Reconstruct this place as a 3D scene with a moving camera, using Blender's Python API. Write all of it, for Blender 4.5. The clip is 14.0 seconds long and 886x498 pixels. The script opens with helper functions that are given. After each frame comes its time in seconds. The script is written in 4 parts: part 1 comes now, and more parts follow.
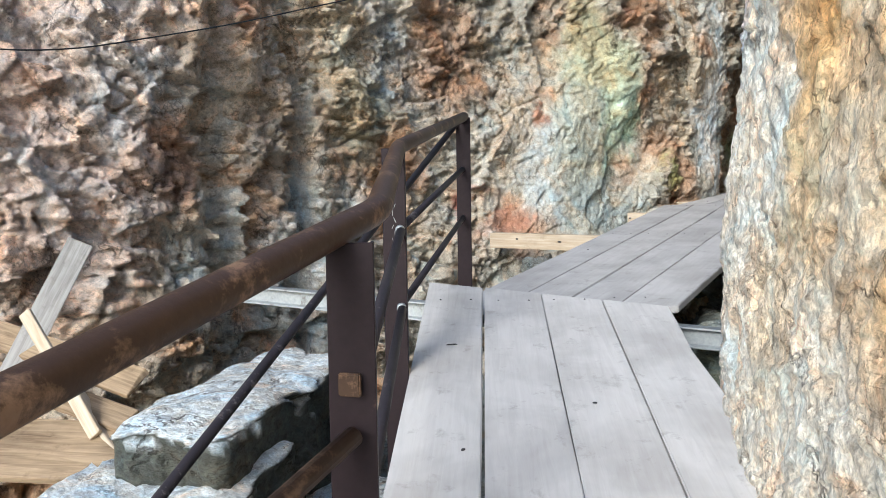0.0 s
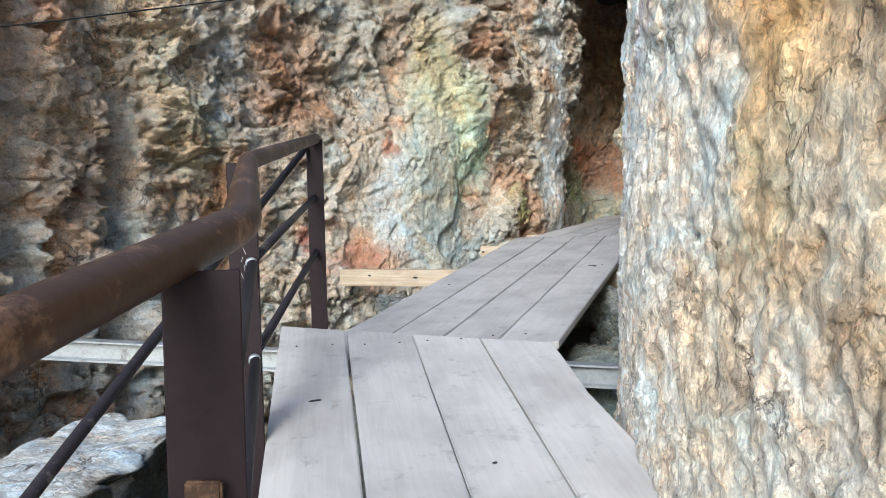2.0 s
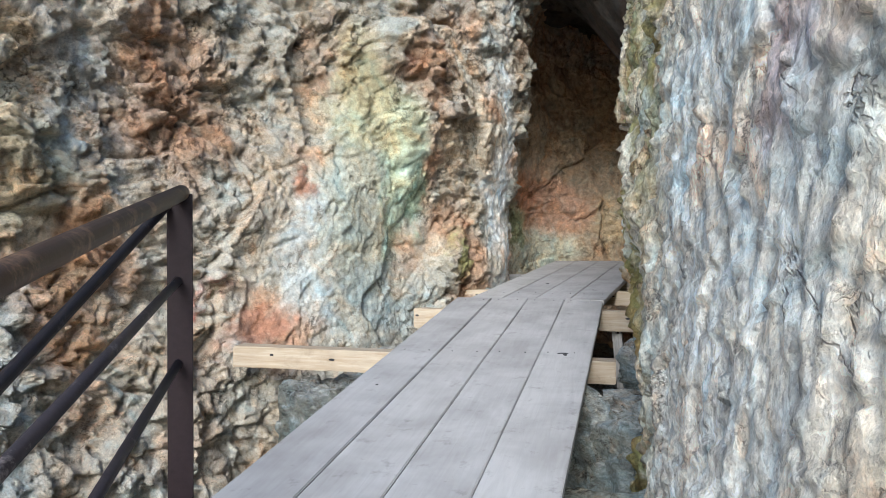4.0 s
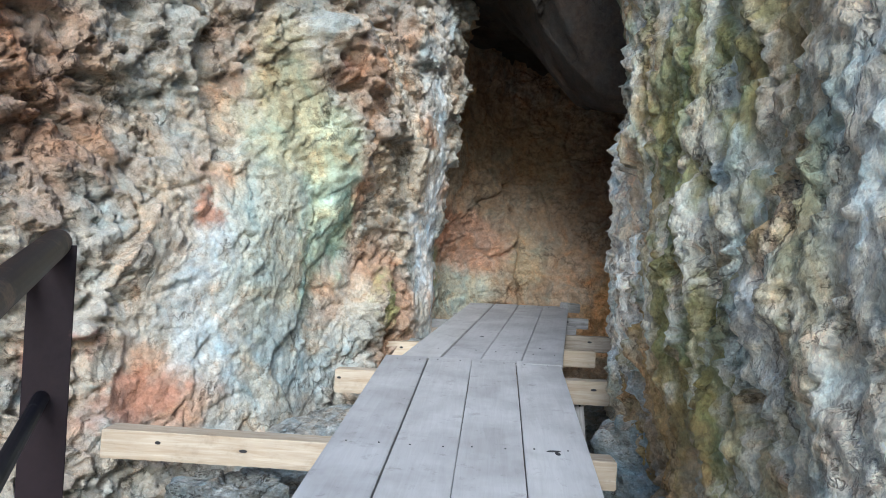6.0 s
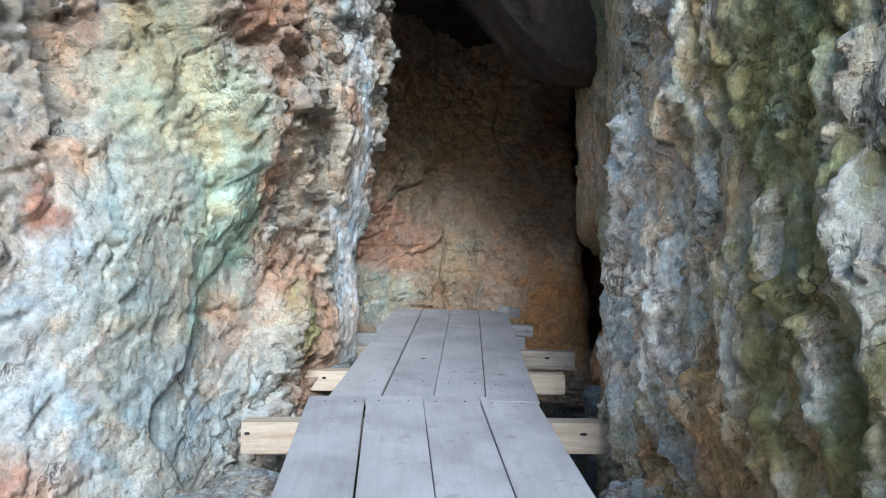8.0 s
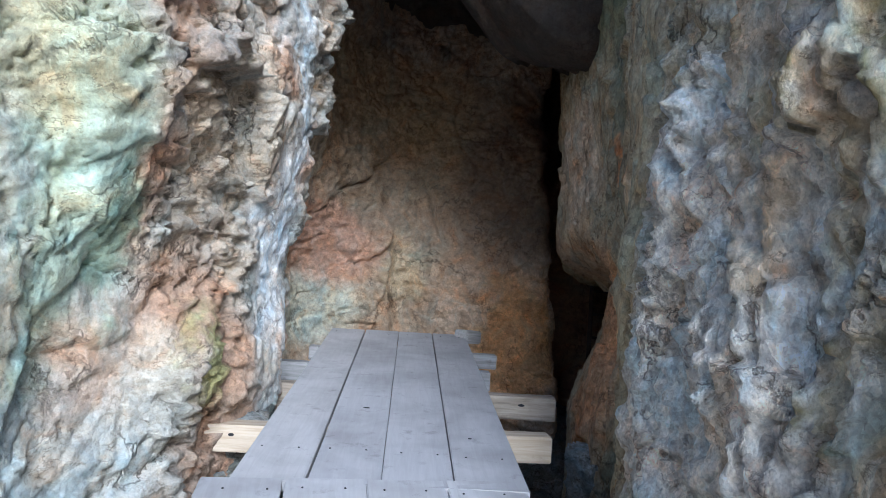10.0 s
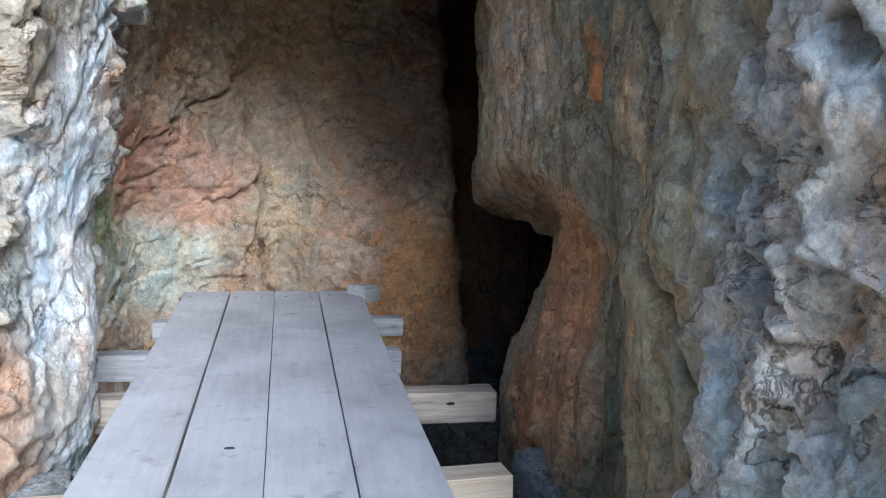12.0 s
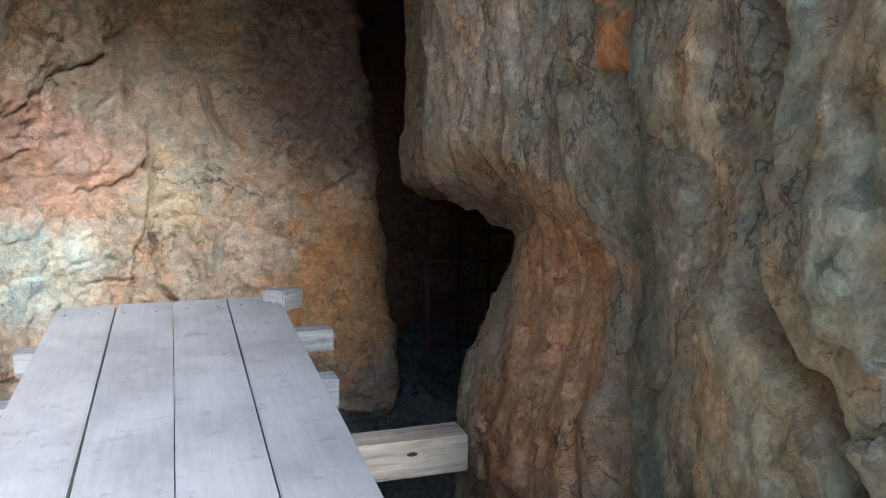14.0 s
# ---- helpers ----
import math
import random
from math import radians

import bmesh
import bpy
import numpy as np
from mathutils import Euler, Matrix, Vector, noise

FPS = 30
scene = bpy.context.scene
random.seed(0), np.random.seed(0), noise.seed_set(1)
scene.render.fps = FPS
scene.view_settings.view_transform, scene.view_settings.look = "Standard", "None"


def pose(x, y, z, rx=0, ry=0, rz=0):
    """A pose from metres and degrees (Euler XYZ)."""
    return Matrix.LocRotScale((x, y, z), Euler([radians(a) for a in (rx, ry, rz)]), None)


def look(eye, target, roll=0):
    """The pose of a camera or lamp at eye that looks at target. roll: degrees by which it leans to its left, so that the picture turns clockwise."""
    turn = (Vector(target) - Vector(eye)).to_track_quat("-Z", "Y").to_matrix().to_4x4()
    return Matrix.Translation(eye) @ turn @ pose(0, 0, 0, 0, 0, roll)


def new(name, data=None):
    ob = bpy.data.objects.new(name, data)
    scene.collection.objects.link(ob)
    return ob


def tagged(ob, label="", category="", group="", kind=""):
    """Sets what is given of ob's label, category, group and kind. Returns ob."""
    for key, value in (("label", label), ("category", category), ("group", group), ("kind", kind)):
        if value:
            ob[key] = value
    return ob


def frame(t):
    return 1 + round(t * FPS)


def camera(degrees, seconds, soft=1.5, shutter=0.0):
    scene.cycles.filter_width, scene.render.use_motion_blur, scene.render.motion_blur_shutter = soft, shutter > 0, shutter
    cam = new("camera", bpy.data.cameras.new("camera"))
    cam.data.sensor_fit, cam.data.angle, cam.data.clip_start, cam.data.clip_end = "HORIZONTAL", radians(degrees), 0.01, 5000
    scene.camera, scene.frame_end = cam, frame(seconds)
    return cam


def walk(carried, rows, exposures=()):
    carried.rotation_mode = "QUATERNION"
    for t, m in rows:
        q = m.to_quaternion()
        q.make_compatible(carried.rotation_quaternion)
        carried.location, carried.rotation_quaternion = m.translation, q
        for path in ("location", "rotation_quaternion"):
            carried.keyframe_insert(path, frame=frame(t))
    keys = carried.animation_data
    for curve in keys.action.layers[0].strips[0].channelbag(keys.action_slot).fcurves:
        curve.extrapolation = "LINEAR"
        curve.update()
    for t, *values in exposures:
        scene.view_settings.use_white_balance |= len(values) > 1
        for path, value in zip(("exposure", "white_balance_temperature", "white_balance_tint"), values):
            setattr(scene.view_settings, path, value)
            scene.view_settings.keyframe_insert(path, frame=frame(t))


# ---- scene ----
cam = camera(62.1, 14.0, soft=0.9)
PATH = [
    (0, (0.000, 0.000, 1.170), (-0.565, 1.914, 1.039), -0.9),
    (0.5, (-0.086, 0.029, 1.173), (-0.556, 1.972, 1.114), -0.8),
    (1, (-0.176, 0.066, 1.184), (-0.460, 2.046, 1.169), 0.2),
    (1.5, (-0.262, 0.155, 1.169), (-0.434, 2.147, 1.153), -1.0),
    (2, (-0.244, 0.476, 1.121), (-0.372, 2.472, 1.087), -1.6),
    (2.5, (-0.170, 0.919, 1.260), (-0.210, 2.919, 1.227), -0.3),
    (3, (-0.211, 1.279, 1.333), (-0.214, 3.279, 1.298), -0.9),
    (3.2, (-0.222, 1.425, 1.365), (-0.218, 3.425, 1.336), -1.1),
    (5.3, (-0.706, 2.675, 1.617), (-0.400, 4.650, 1.679), 2.7),
    (5.5, (-0.738, 2.797, 1.614), (-0.402, 4.768, 1.679), 2.8),
    (6, (-0.811, 3.125, 1.714), (-0.369, 5.074, 1.785), 2.3),
    (6.5, (-0.839, 3.446, 1.736), (-0.330, 5.378, 1.808), 1.7),
    (7, (-0.848, 3.747, 1.800), (-0.290, 5.666, 1.872), 1.3),
    (7.5, (-0.865, 4.121, 1.857), (-0.231, 6.017, 1.920), 1.3),
    (8, (-0.775, 4.468, 1.856), (-0.060, 6.336, 1.903), 1.1),
    (8.5, (-0.641, 4.836, 1.896), (0.099, 6.694, 1.944), 1.4),
    (8.7, (-0.612, 4.994, 1.901), (0.135, 6.849, 1.948), 2.0),
    (10.8, (-0.152, 6.183, 2.042), (0.772, 7.957, 2.094), 2.7),
    (11, (-0.071, 6.351, 2.057), (0.855, 8.124, 2.095), 2.0),
    (11.5, (0.057, 6.672, 2.100), (1.037, 8.415, 2.031), 1.2),
    (12, (0.159, 7.027, 2.140), (1.311, 8.654, 1.981), 1.5),
    (12.5, (0.318, 7.322, 2.180), (1.539, 8.894, 1.985), 0.9),
    (13, (0.380, 7.575, 2.221), (1.661, 9.097, 2.017), 0.9),
    (13.5, (0.411, 7.752, 2.257), (1.789, 9.184, 2.031), 0.4),
    (14, (0.452, 7.781, 2.242), (1.807, 9.231, 1.997), 0.4),
]
EXPOSURES = [(0, 1.2, 6100, 6), (3, 1.2, 6000, 6), (5.5, 1.2, 5700, 5), (6.5, 1.15, 5400, 4), (8.5, 1.25, 5250, 6), (11, 1.45, 5050, 8), (14, 2.05, 5350, 7)]
walk(cam, [(t, look(eye, target, roll)) for t, eye, target, roll in PATH],
     exposures=EXPOSURES)

# ---- light ----
world = bpy.data.worlds.new("world")
scene.world = world
world.use_nodes = True
wn = world.node_tree
sky = wn.nodes.new("ShaderNodeTexSky")
sky.sky_type = "NISHITA"
sky.sun_disc = False
sky.sun_elevation = radians(28)
sky.sun_rotation = radians(193)
wn.links.new(sky.outputs[0], wn.nodes["Background"].inputs[0])
wn.nodes["Background"].inputs[1].default_value = 0.15
sun = new("sun", bpy.data.lights.new("sun", "SUN"))
sun.data.energy, sun.data.angle, sun.data.color = 1.9, radians(26), (1.0, 0.97, 0.93)
sun.matrix_basis = look((-2.25, -7.74, 5.3), (0, 2, 0))


# ---- noise on arrays ----
def hash3(ix, iy, iz, seed):
    h = (ix.astype(np.int64) * 73856093) ^ (iy.astype(np.int64) * 19349663) ^ (iz.astype(np.int64) * 83492791) ^ (seed * 2654435761)
    h &= 0xFFFFFFFF
    h = ((h ^ (h >> 16)) * 0x45D9F3B) & 0xFFFFFFFF
    h = ((h ^ (h >> 16)) * 0x45D9F3B) & 0xFFFFFFFF
    return ((h ^ (h >> 16)) & 0xFFFFFF) / float(0x1000000)


def value_noise(p, seed):
    """Smooth noise from -1 to 1 at the points p (n x 3)."""
    i = np.floor(p).astype(np.int64)
    f = p - i
    f = f * f * f * (f * (f * 6 - 15) + 10)
    total = np.zeros(len(p))
    for dx in (0, 1):
        wx = f[:, 0] if dx else 1 - f[:, 0]
        for dy in (0, 1):
            wy = f[:, 1] if dy else 1 - f[:, 1]
            for dz in (0, 1):
                wz = f[:, 2] if dz else 1 - f[:, 2]
                total += wx * wy * wz * hash3(i[:, 0] + dx, i[:, 1] + dy, i[:, 2] + dz, seed)
    return total * 2 - 1


def fbm(p, size, octaves, seed, gain=0.5):
    out, amp, q = np.zeros(len(p)), 1.0, p / size
    for k in range(octaves):
        out += amp * value_noise(q + 17.3 * k, seed + k)
        q, amp = q * 2.03, amp * gain
    return out


def facets(p, size, seed, tilt=1.0):
    """Broken blocks: each cell has a height and a slope of its own, with sharp steps between. Also the distance to the cell's edge."""
    q = p / size
    i = np.floor(q).astype(np.int64)
    best = np.full(len(q), 9.0)
    second = np.full(len(q), 9.0)
    value = np.zeros(len(q))
    for dx in (-1, 0, 1):
        for dy in (-1, 0, 1):
            for dz in (-1, 0, 1):
                c = i + (dx, dy, dz)
                r = [hash3(c[:, 0], c[:, 1], c[:, 2], seed + k) for k in range(3)]
                d = np.stack([c[:, 0] + r[0], c[:, 1] + r[1], c[:, 2] + r[2]], 1) - q
                dist = np.sqrt((d * d).sum(1))
                h = hash3(c[:, 0], c[:, 1], c[:, 2], seed + 3) * 2 - 1
                s = tilt * (d[:, 0] * (r[1] - 0.5) + d[:, 1] * (r[2] - 0.5) + d[:, 2] * (r[0] - 0.5)) * 2
                near = dist < best
                second = np.where(near, best, np.minimum(second, dist))
                value = np.where(near, h + s, value)
                best = np.where(near, dist, best)
    return value, second - best


def smooth(a, b, x):
    t = np.clip((x - a) / (b - a), 0, 1)
    return t * t * (3 - 2 * t)


def blob(p, x, y, z, rx, ry=None, rz=None, power=1.0):
    ry, rz = ry or rx, rz or rx
    d = ((p[:, 0] - x) / rx) ** 2 + ((p[:, 1] - y) / ry) ** 2 + ((p[:, 2] - z) / rz) ** 2
    return np.exp(-d * power)


# ---- materials ----
def nodes_of(name):
    m = bpy.data.materials.new(name)
    m.use_nodes = True
    t = m.node_tree
    return m, t, t.nodes["Principled BSDF"]


def tex_noise(t, vec, scale, detail=6, rough=0.6, distort=0.0):
    n = t.nodes.new("ShaderNodeTexNoise")
    n.inputs["Scale"].default_value = scale
    n.inputs["Detail"].default_value = detail
    n.inputs["Roughness"].default_value = rough
    n.inputs["Distortion"].default_value = distort
    t.links.new(vec, n.inputs["Vector"])
    return n.outputs["Fac"]


def mapped(t, vec, scale, rot=(0, 0, 0)):
    n = t.nodes.new("ShaderNodeMapping")
    n.inputs["Scale"].default_value = scale
    n.inputs["Rotation"].default_value = rot
    t.links.new(vec, n.inputs["Vector"])
    return n.outputs[0]


def ramp(t, fac, stops):
    n = t.nodes.new("ShaderNodeValToRGB")
    while len(n.color_ramp.elements) < len(stops):
        n.color_ramp.elements.new(0.5)
    for e, (pos, col) in zip(n.color_ramp.elements, stops):
        e.position = pos
        e.color = (*col, 1) if len(col) == 3 else col
    t.links.new(fac, n.inputs[0])
    return n.outputs[0]


def mix(t, a, b, fac, mode="MIX"):
    n = t.nodes.new("ShaderNodeMix")
    n.data_type, n.blend_type = "RGBA", mode
    for sock, val in ((n.inputs[0], fac), (n.inputs[6], a), (n.inputs[7], b)):
        if isinstance(val, (int, float)):
            sock.default_value = val
        elif isinstance(val, tuple):
            sock.default_value = (*val, 1)
        else:
            t.links.new(val, sock)
    return n.outputs[2]


def math_node(t, op, a, b=None):
    n = t.nodes.new("ShaderNodeMath")
    n.operation = op
    for sock, val in zip(n.inputs, (a, b)):
        if val is None:
            continue
        if isinstance(val, (int, float)):
            sock.default_value = val
        else:
            t.links.new(val, sock)
    return n.outputs[0]


def bump(t, bsdf, height, strength, distance):
    n = t.nodes.new("ShaderNodeBump")
    n.inputs["Strength"].default_value = strength
    n.inputs["Distance"].default_value = distance
    t.links.new(height, n.inputs["Height"])
    t.links.new(n.outputs[0], bsdf.inputs["Normal"])


def cracks(t, vec, scale, width, rough):
    """Wandering crack lines: 0 in the crack, 1 on the faces."""
    n = tex_noise(t, vec, scale, 6, rough, 0.3)
    d = math_node(t, "ABSOLUTE", math_node(t, "SUBTRACT", n, 0.5))
    r = t.nodes.new("ShaderNodeMapRange")
    r.interpolation_type = "SMOOTHSTEP"
    r.inputs["From Max"].default_value = width
    t.links.new(d, r.inputs["Value"])
    return r.outputs["Result"]


def rock_material(name, grain=1.0, rough=0.85, stretch=(1, 1, 1), relief=0.02, crack=0.5, contrast=1.0, chip=1.0):
    """Rock whose broad colours come from the mesh's painted stains and shade, with grain, chips, cracks and fine relief
    on top.
    """
    m, t, b = nodes_of(name)
    at = t.nodes.new("ShaderNodeAttribute")
    at.attribute_name = "mineral_and_shade"
    geo = t.nodes.new("ShaderNodeNewGeometry")
    pos = mapped(t, geo.outputs["Position"], stretch)
    big = tex_noise(t, pos, 3.1 * grain, 6, 0.68, 0.8)
    mid = tex_noise(t, pos, 13 * grain, 8, 0.72, 0.5)
    fine = tex_noise(t, pos, 75 * grain, 6, 0.75)
    k = contrast
    tone = ramp(t, mid, [(0.28, (1 - 0.52 * k, 1 - 0.55 * k, 1 - 0.57 * k)), (0.45, (1 - 0.1 * k, 1 - 0.1 * k, 1 - 0.12 * k)), (0.58, (1.08, 1.08, 1.07)), (0.76, (1 + 0.4 * k, 1 + 0.41 * k, 1 + 0.43 * k))])
    c = mix(t, at.outputs["Color"], tone, 1.0, "MULTIPLY")
    warm = ramp(t, big, [(0.34, (0.84, 0.99, 1.1)), (0.48, (1, 1, 1)), (0.56, (1.06, 1.0, 0.93)), (0.68, (1.2, 0.93, 0.74))])
    c = mix(t, c, warm, 1.0, "MULTIPLY")
    speck = ramp(t, fine, [(0.3, (0.5, 0.48, 0.46)), (0.46, (1, 1, 1)), (0.68, (1.3, 1.3, 1.32))])
    c = mix(t, c, speck, 0.65, "MULTIPLY")
    where = ramp(t, tex_noise(t, pos, 1.9 * grain, 3, 0.5), [(0.45, (1, 1, 1)), (0.57, (0, 0, 0))])
    web = math_node(t, "MAXIMUM", cracks(t, pos, 1.7 * grain, 0.013, 0.6), where)
    web2 = math_node(t, "MAXIMUM", cracks(t, mapped(t, pos, (1, 1, 1.8)), 5.2 * grain, 0.014, 0.6), ramp(t, big, [(0.5, (1, 1, 1)), (0.6, (0, 0, 0))]))
    both = math_node(t, "MULTIPLY", web, web2)
    soft = tex_noise(t, pos, 6 * grain, 4, 0.6)
    chips = []
    for size, amount in ((8.0, 0.5), (21.0, 0.45), (48.0, 0.4)):
        wob = t.nodes.new("ShaderNodeTexNoise")
        wob.inputs["Scale"].default_value = size * grain * 0.8
        wob.inputs["Detail"].default_value = 3
        t.links.new(pos, wob.inputs["Vector"])
        add = t.nodes.new("ShaderNodeVectorMath")
        add.operation = "MULTIPLY_ADD"
        add.inputs[1].default_value = (0.9 / size,) * 3
        t.links.new(wob.outputs["Color"], add.inputs[0])
        t.links.new(pos, add.inputs[2])
        v = t.nodes.new("ShaderNodeTexVoronoi")
        v.inputs["Scale"].default_value = size * grain
        t.links.new(add.outputs[0], v.inputs["Vector"])
        one = t.nodes.new("ShaderNodeSeparateColor")
        t.links.new(v.outputs["Color"], one.inputs[0])
        chips.append(math_node(t, "SUBTRACT", one.outputs[0], math_node(t, "MULTIPLY", v.outputs["Distance"], 0.5)))
        c = mix(t, c, ramp(t, one.outputs[1], [(0.0, (0.6, 0.57, 0.55)), (0.3, (0.95, 0.94, 0.93)), (0.7, (1.04, 1.04, 1.03)), (1.0, (1.3, 1.3, 1.3))]), amount * chip, "MULTIPLY")
    # darkens the crack lines: crevice shade that the bump can't cast
    c = mix(t, mix(t, c, (0.2, 0.165, 0.15), 1.0, "MULTIPLY"), c, math_node(t, "ADD", math_node(t, "MULTIPLY", both, crack), 1 - crack))
    t.links.new(c, b.inputs["Base Color"])
    b.inputs["Roughness"].default_value = rough
    b.inputs["Specular IOR Level"].default_value = 0.35
    hmix = math_node(t, "ADD", mid, math_node(t, "MULTIPLY", fine, 0.35))
    hmix = math_node(t, "ADD", hmix, math_node(t, "MULTIPLY", both, 0.9 * crack))
    for one, w in zip(chips, (0.7, 0.45, 0.3)):
        hmix = math_node(t, "ADD", hmix, math_node(t, "MULTIPLY", one, w * chip))
    bump(t, b, hmix, 1.0, relief)
    rough_at = t.nodes.new("ShaderNodeAttribute")
    rough_at.attribute_name = "relief"
    t.links.new(rough_at.outputs["Fac"], t.nodes["Bump"].inputs["Strength"])
    return m


def wood_material(name, dark, light, rough=0.75, along=0, grain=1.0, stain=0.5):
    """Sawn timber with grain along one of its own axes; each board has a tone of its own."""
    m, t, b = nodes_of(name)
    tc = t.nodes.new("ShaderNodeTexCoord")
    info = t.nodes.new("ShaderNodeObjectInfo")
    shift = t.nodes.new("ShaderNodeVectorMath")
    shift.operation = "MULTIPLY_ADD"
    shift.inputs[1].default_value = (1, 1, 1)
    comb = t.nodes.new("ShaderNodeCombineXYZ")
    for k in range(3):
        t.links.new(math_node(t, "MULTIPLY", info.outputs["Random"], 31.0 + 17 * k), comb.inputs[k])
    t.links.new(tc.outputs["Object"], shift.inputs[0])
    t.links.new(comb.outputs[0], shift.inputs[2])
    s = [14.0 * grain] * 3
    s[along] = 0.9
    vec = mapped(t, shift.outputs[0], tuple(s))
    g = tex_noise(t, vec, 3.0, 8, 0.65, 0.7)
    blot = tex_noise(t, shift.outputs[0], 2.2, 4, 0.55, 0.3)
    spot = tex_noise(t, shift.outputs[0], 9.0, 5, 0.7, 0.2)
    c = ramp(t, g, [(0.3, dark), (0.62, light)])
    c = mix(t, c, ramp(t, blot, [(0.36, (0.72, 0.70, 0.68)), (0.6, (1.08, 1.07, 1.06))]), stain, "MULTIPLY")
    c = mix(t, c, ramp(t, spot, [(0.28, (0.6, 0.58, 0.56)), (0.42, (1, 1, 1))]), stain, "MULTIPLY")
    tone = ramp(t, info.outputs["Random"], [(0.0, (0.9, 0.9, 0.91)), (1.0, (1.06, 1.05, 1.03))])
    c = mix(t, c, tone, 1.0, "MULTIPLY")
    t.links.new(c, b.inputs["Base Color"])
    b.inputs["Roughness"].default_value = rough
    b.inputs["Specular IOR Level"].default_value = 0.25
    bump(t, b, g, 0.35, 0.004)
    return m


def metal_material(name, paint, rust, amount, rough=0.5, metallic=0.0):
    m, t, b = nodes_of(name)
    tc = t.nodes.new("ShaderNodeTexCoord")
    a = tex_noise(t, tc.outputs["Object"], 6, 6, 0.7, 0.3)
    f = tex_noise(t, tc.outputs["Object"], 45, 5, 0.7)
    sel = math_node(t, "ADD", a, math_node(t, "MULTIPLY", f, 0.35))
    c = mix(t, paint, rust, ramp(t, sel, [(amount, (0, 0, 0)), (amount + 0.12, (1, 1, 1))]))
    c = mix(t, c, ramp(t, f, [(0.3, (0.7, 0.7, 0.7)), (0.6, (1.1, 1.1, 1.1))]), 0.6, "MULTIPLY")
    t.links.new(c, b.inputs["Base Color"])
    b.inputs["Roughness"].default_value = rough
    b.inputs["Metallic"].default_value = metallic
    b.inputs["Specular IOR Level"].default_value = 0.5 if metallic else 0.22
    bump(t, b, f, 0.4, 0.002)
    return m


ROCK_LEFT = rock_material("limestone_broken", 1.0, 0.8, (1, 1, 1), 0.05, 0.6, 0.65, 0.8)
ROCK_RIGHT = rock_material("limestone_weathered", 1.45, 0.88, (1, 1, 0.75), 0.03, 0.6, 0.8, 1.1)
ROCK_FLOOR = rock_material("limestone_rubble", 1.2, 0.9, (1, 1, 1.6), 0.04, 0.8)
DECK = wood_material("weathered_planks", (0.395, 0.382, 0.378), (0.45, 0.44, 0.436), 0.6, 1, 0.8, 0.7)
NEW_TIMBER = wood_material("new_timber", (0.36, 0.27, 0.18), (0.52, 0.44, 0.34), 0.7, 0, 1.0, 0.5)
OLD_TIMBER = wood_material("old_timber", (0.20, 0.16, 0.12), (0.46, 0.39, 0.31), 0.8, 0, 1.0, 0.7)
BOARD_TIMBER = wood_material("weathered_board", (0.15, 0.10, 0.06), (0.34, 0.25, 0.16), 0.85, 0, 1.0, 0.8)
GREY_TIMBER = wood_material("grey_timber", (0.22, 0.21, 0.2), (0.42, 0.41, 0.4), 0.8, 0, 1.0, 0.7)
PAINT = metal_material("brown_primer_steel", (0.016, 0.009, 0.011), (0.07, 0.04, 0.03), 0.84, 0.6)
TUBE = metal_material("worn_brown_tube", (0.045, 0.024, 0.014), (0.17, 0.10, 0.06), 0.71, 0.5)
BAR = metal_material("dark_steel_bar", (0.025, 0.021, 0.025), (0.14, 0.12, 0.12), 0.78, 0.55)
ZINC = metal_material("galvanised_steel", (0.33, 0.35, 0.36), (0.15, 0.14, 0.13), 0.74, 0.5, 0.5)
RUST = metal_material("rusty_iron", (0.05, 0.03, 0.022), (0.1, 0.05, 0.03), 0.7, 0.7)
NAIL = metal_material("nail_iron", (0.03, 0.028, 0.03), (0.1, 0.06, 0.04), 0.75, 0.5)
CABLE = metal_material("black_cable", (0.02, 0.02, 0.02), (0.05, 0.05, 0.05), 0.8, 0.5)


# ---- building helpers ----
def mesh_of(name, bm, material, smooth_shade=False):
    me = bpy.data.meshes.new(name)
    bm.normal_update()
    bm.to_mesh(me)
    bm.free()
    me.materials.append(material)
    if smooth_shade:
        me.polygons.foreach_set("use_smooth", [True] * len(me.polygons))
    return me


def part(name, bm, material, parent, label="", smooth_shade=False):
    ob = new(name, mesh_of(name, bm, material, smooth_shade))
    ob.parent = parent
    if label:
        ob["label"] = label
    return ob


def thing(name, m, label, category, group="", kind=""):
    ob = new(name)
    ob.matrix_basis = m
    return tagged(ob, label, category, group, kind)


def box_bm(sx, sy, sz, bevel=0.004, centre=(0, 0, 0), cuts=0, axis=1):
    """A box of that size with bevelled edges; cuts: slices across the axis, for boards that are slightly uneven."""
    bm = bmesh.new()
    bmesh.ops.create_cube(bm, size=1)
    bmesh.ops.scale(bm, vec=(sx, sy, sz), verts=bm.verts)
    if cuts:
        edges = [e for e in bm.edges if abs((e.verts[0].co - e.verts[1].co)[axis]) > 1e-6]
        bmesh.ops.subdivide_edges(bm, edges=edges, cuts=cuts, use_grid_fill=True)
    if bevel:
        sharp = [e for e in bm.edges if len(e.link_faces) == 2 and e.calc_face_angle() > 0.5]
        bmesh.ops.bevel(bm, geom=sharp, offset=bevel, segments=2, affect="EDGES")
    bmesh.ops.translate(bm, vec=centre, verts=bm.verts)
    return bm


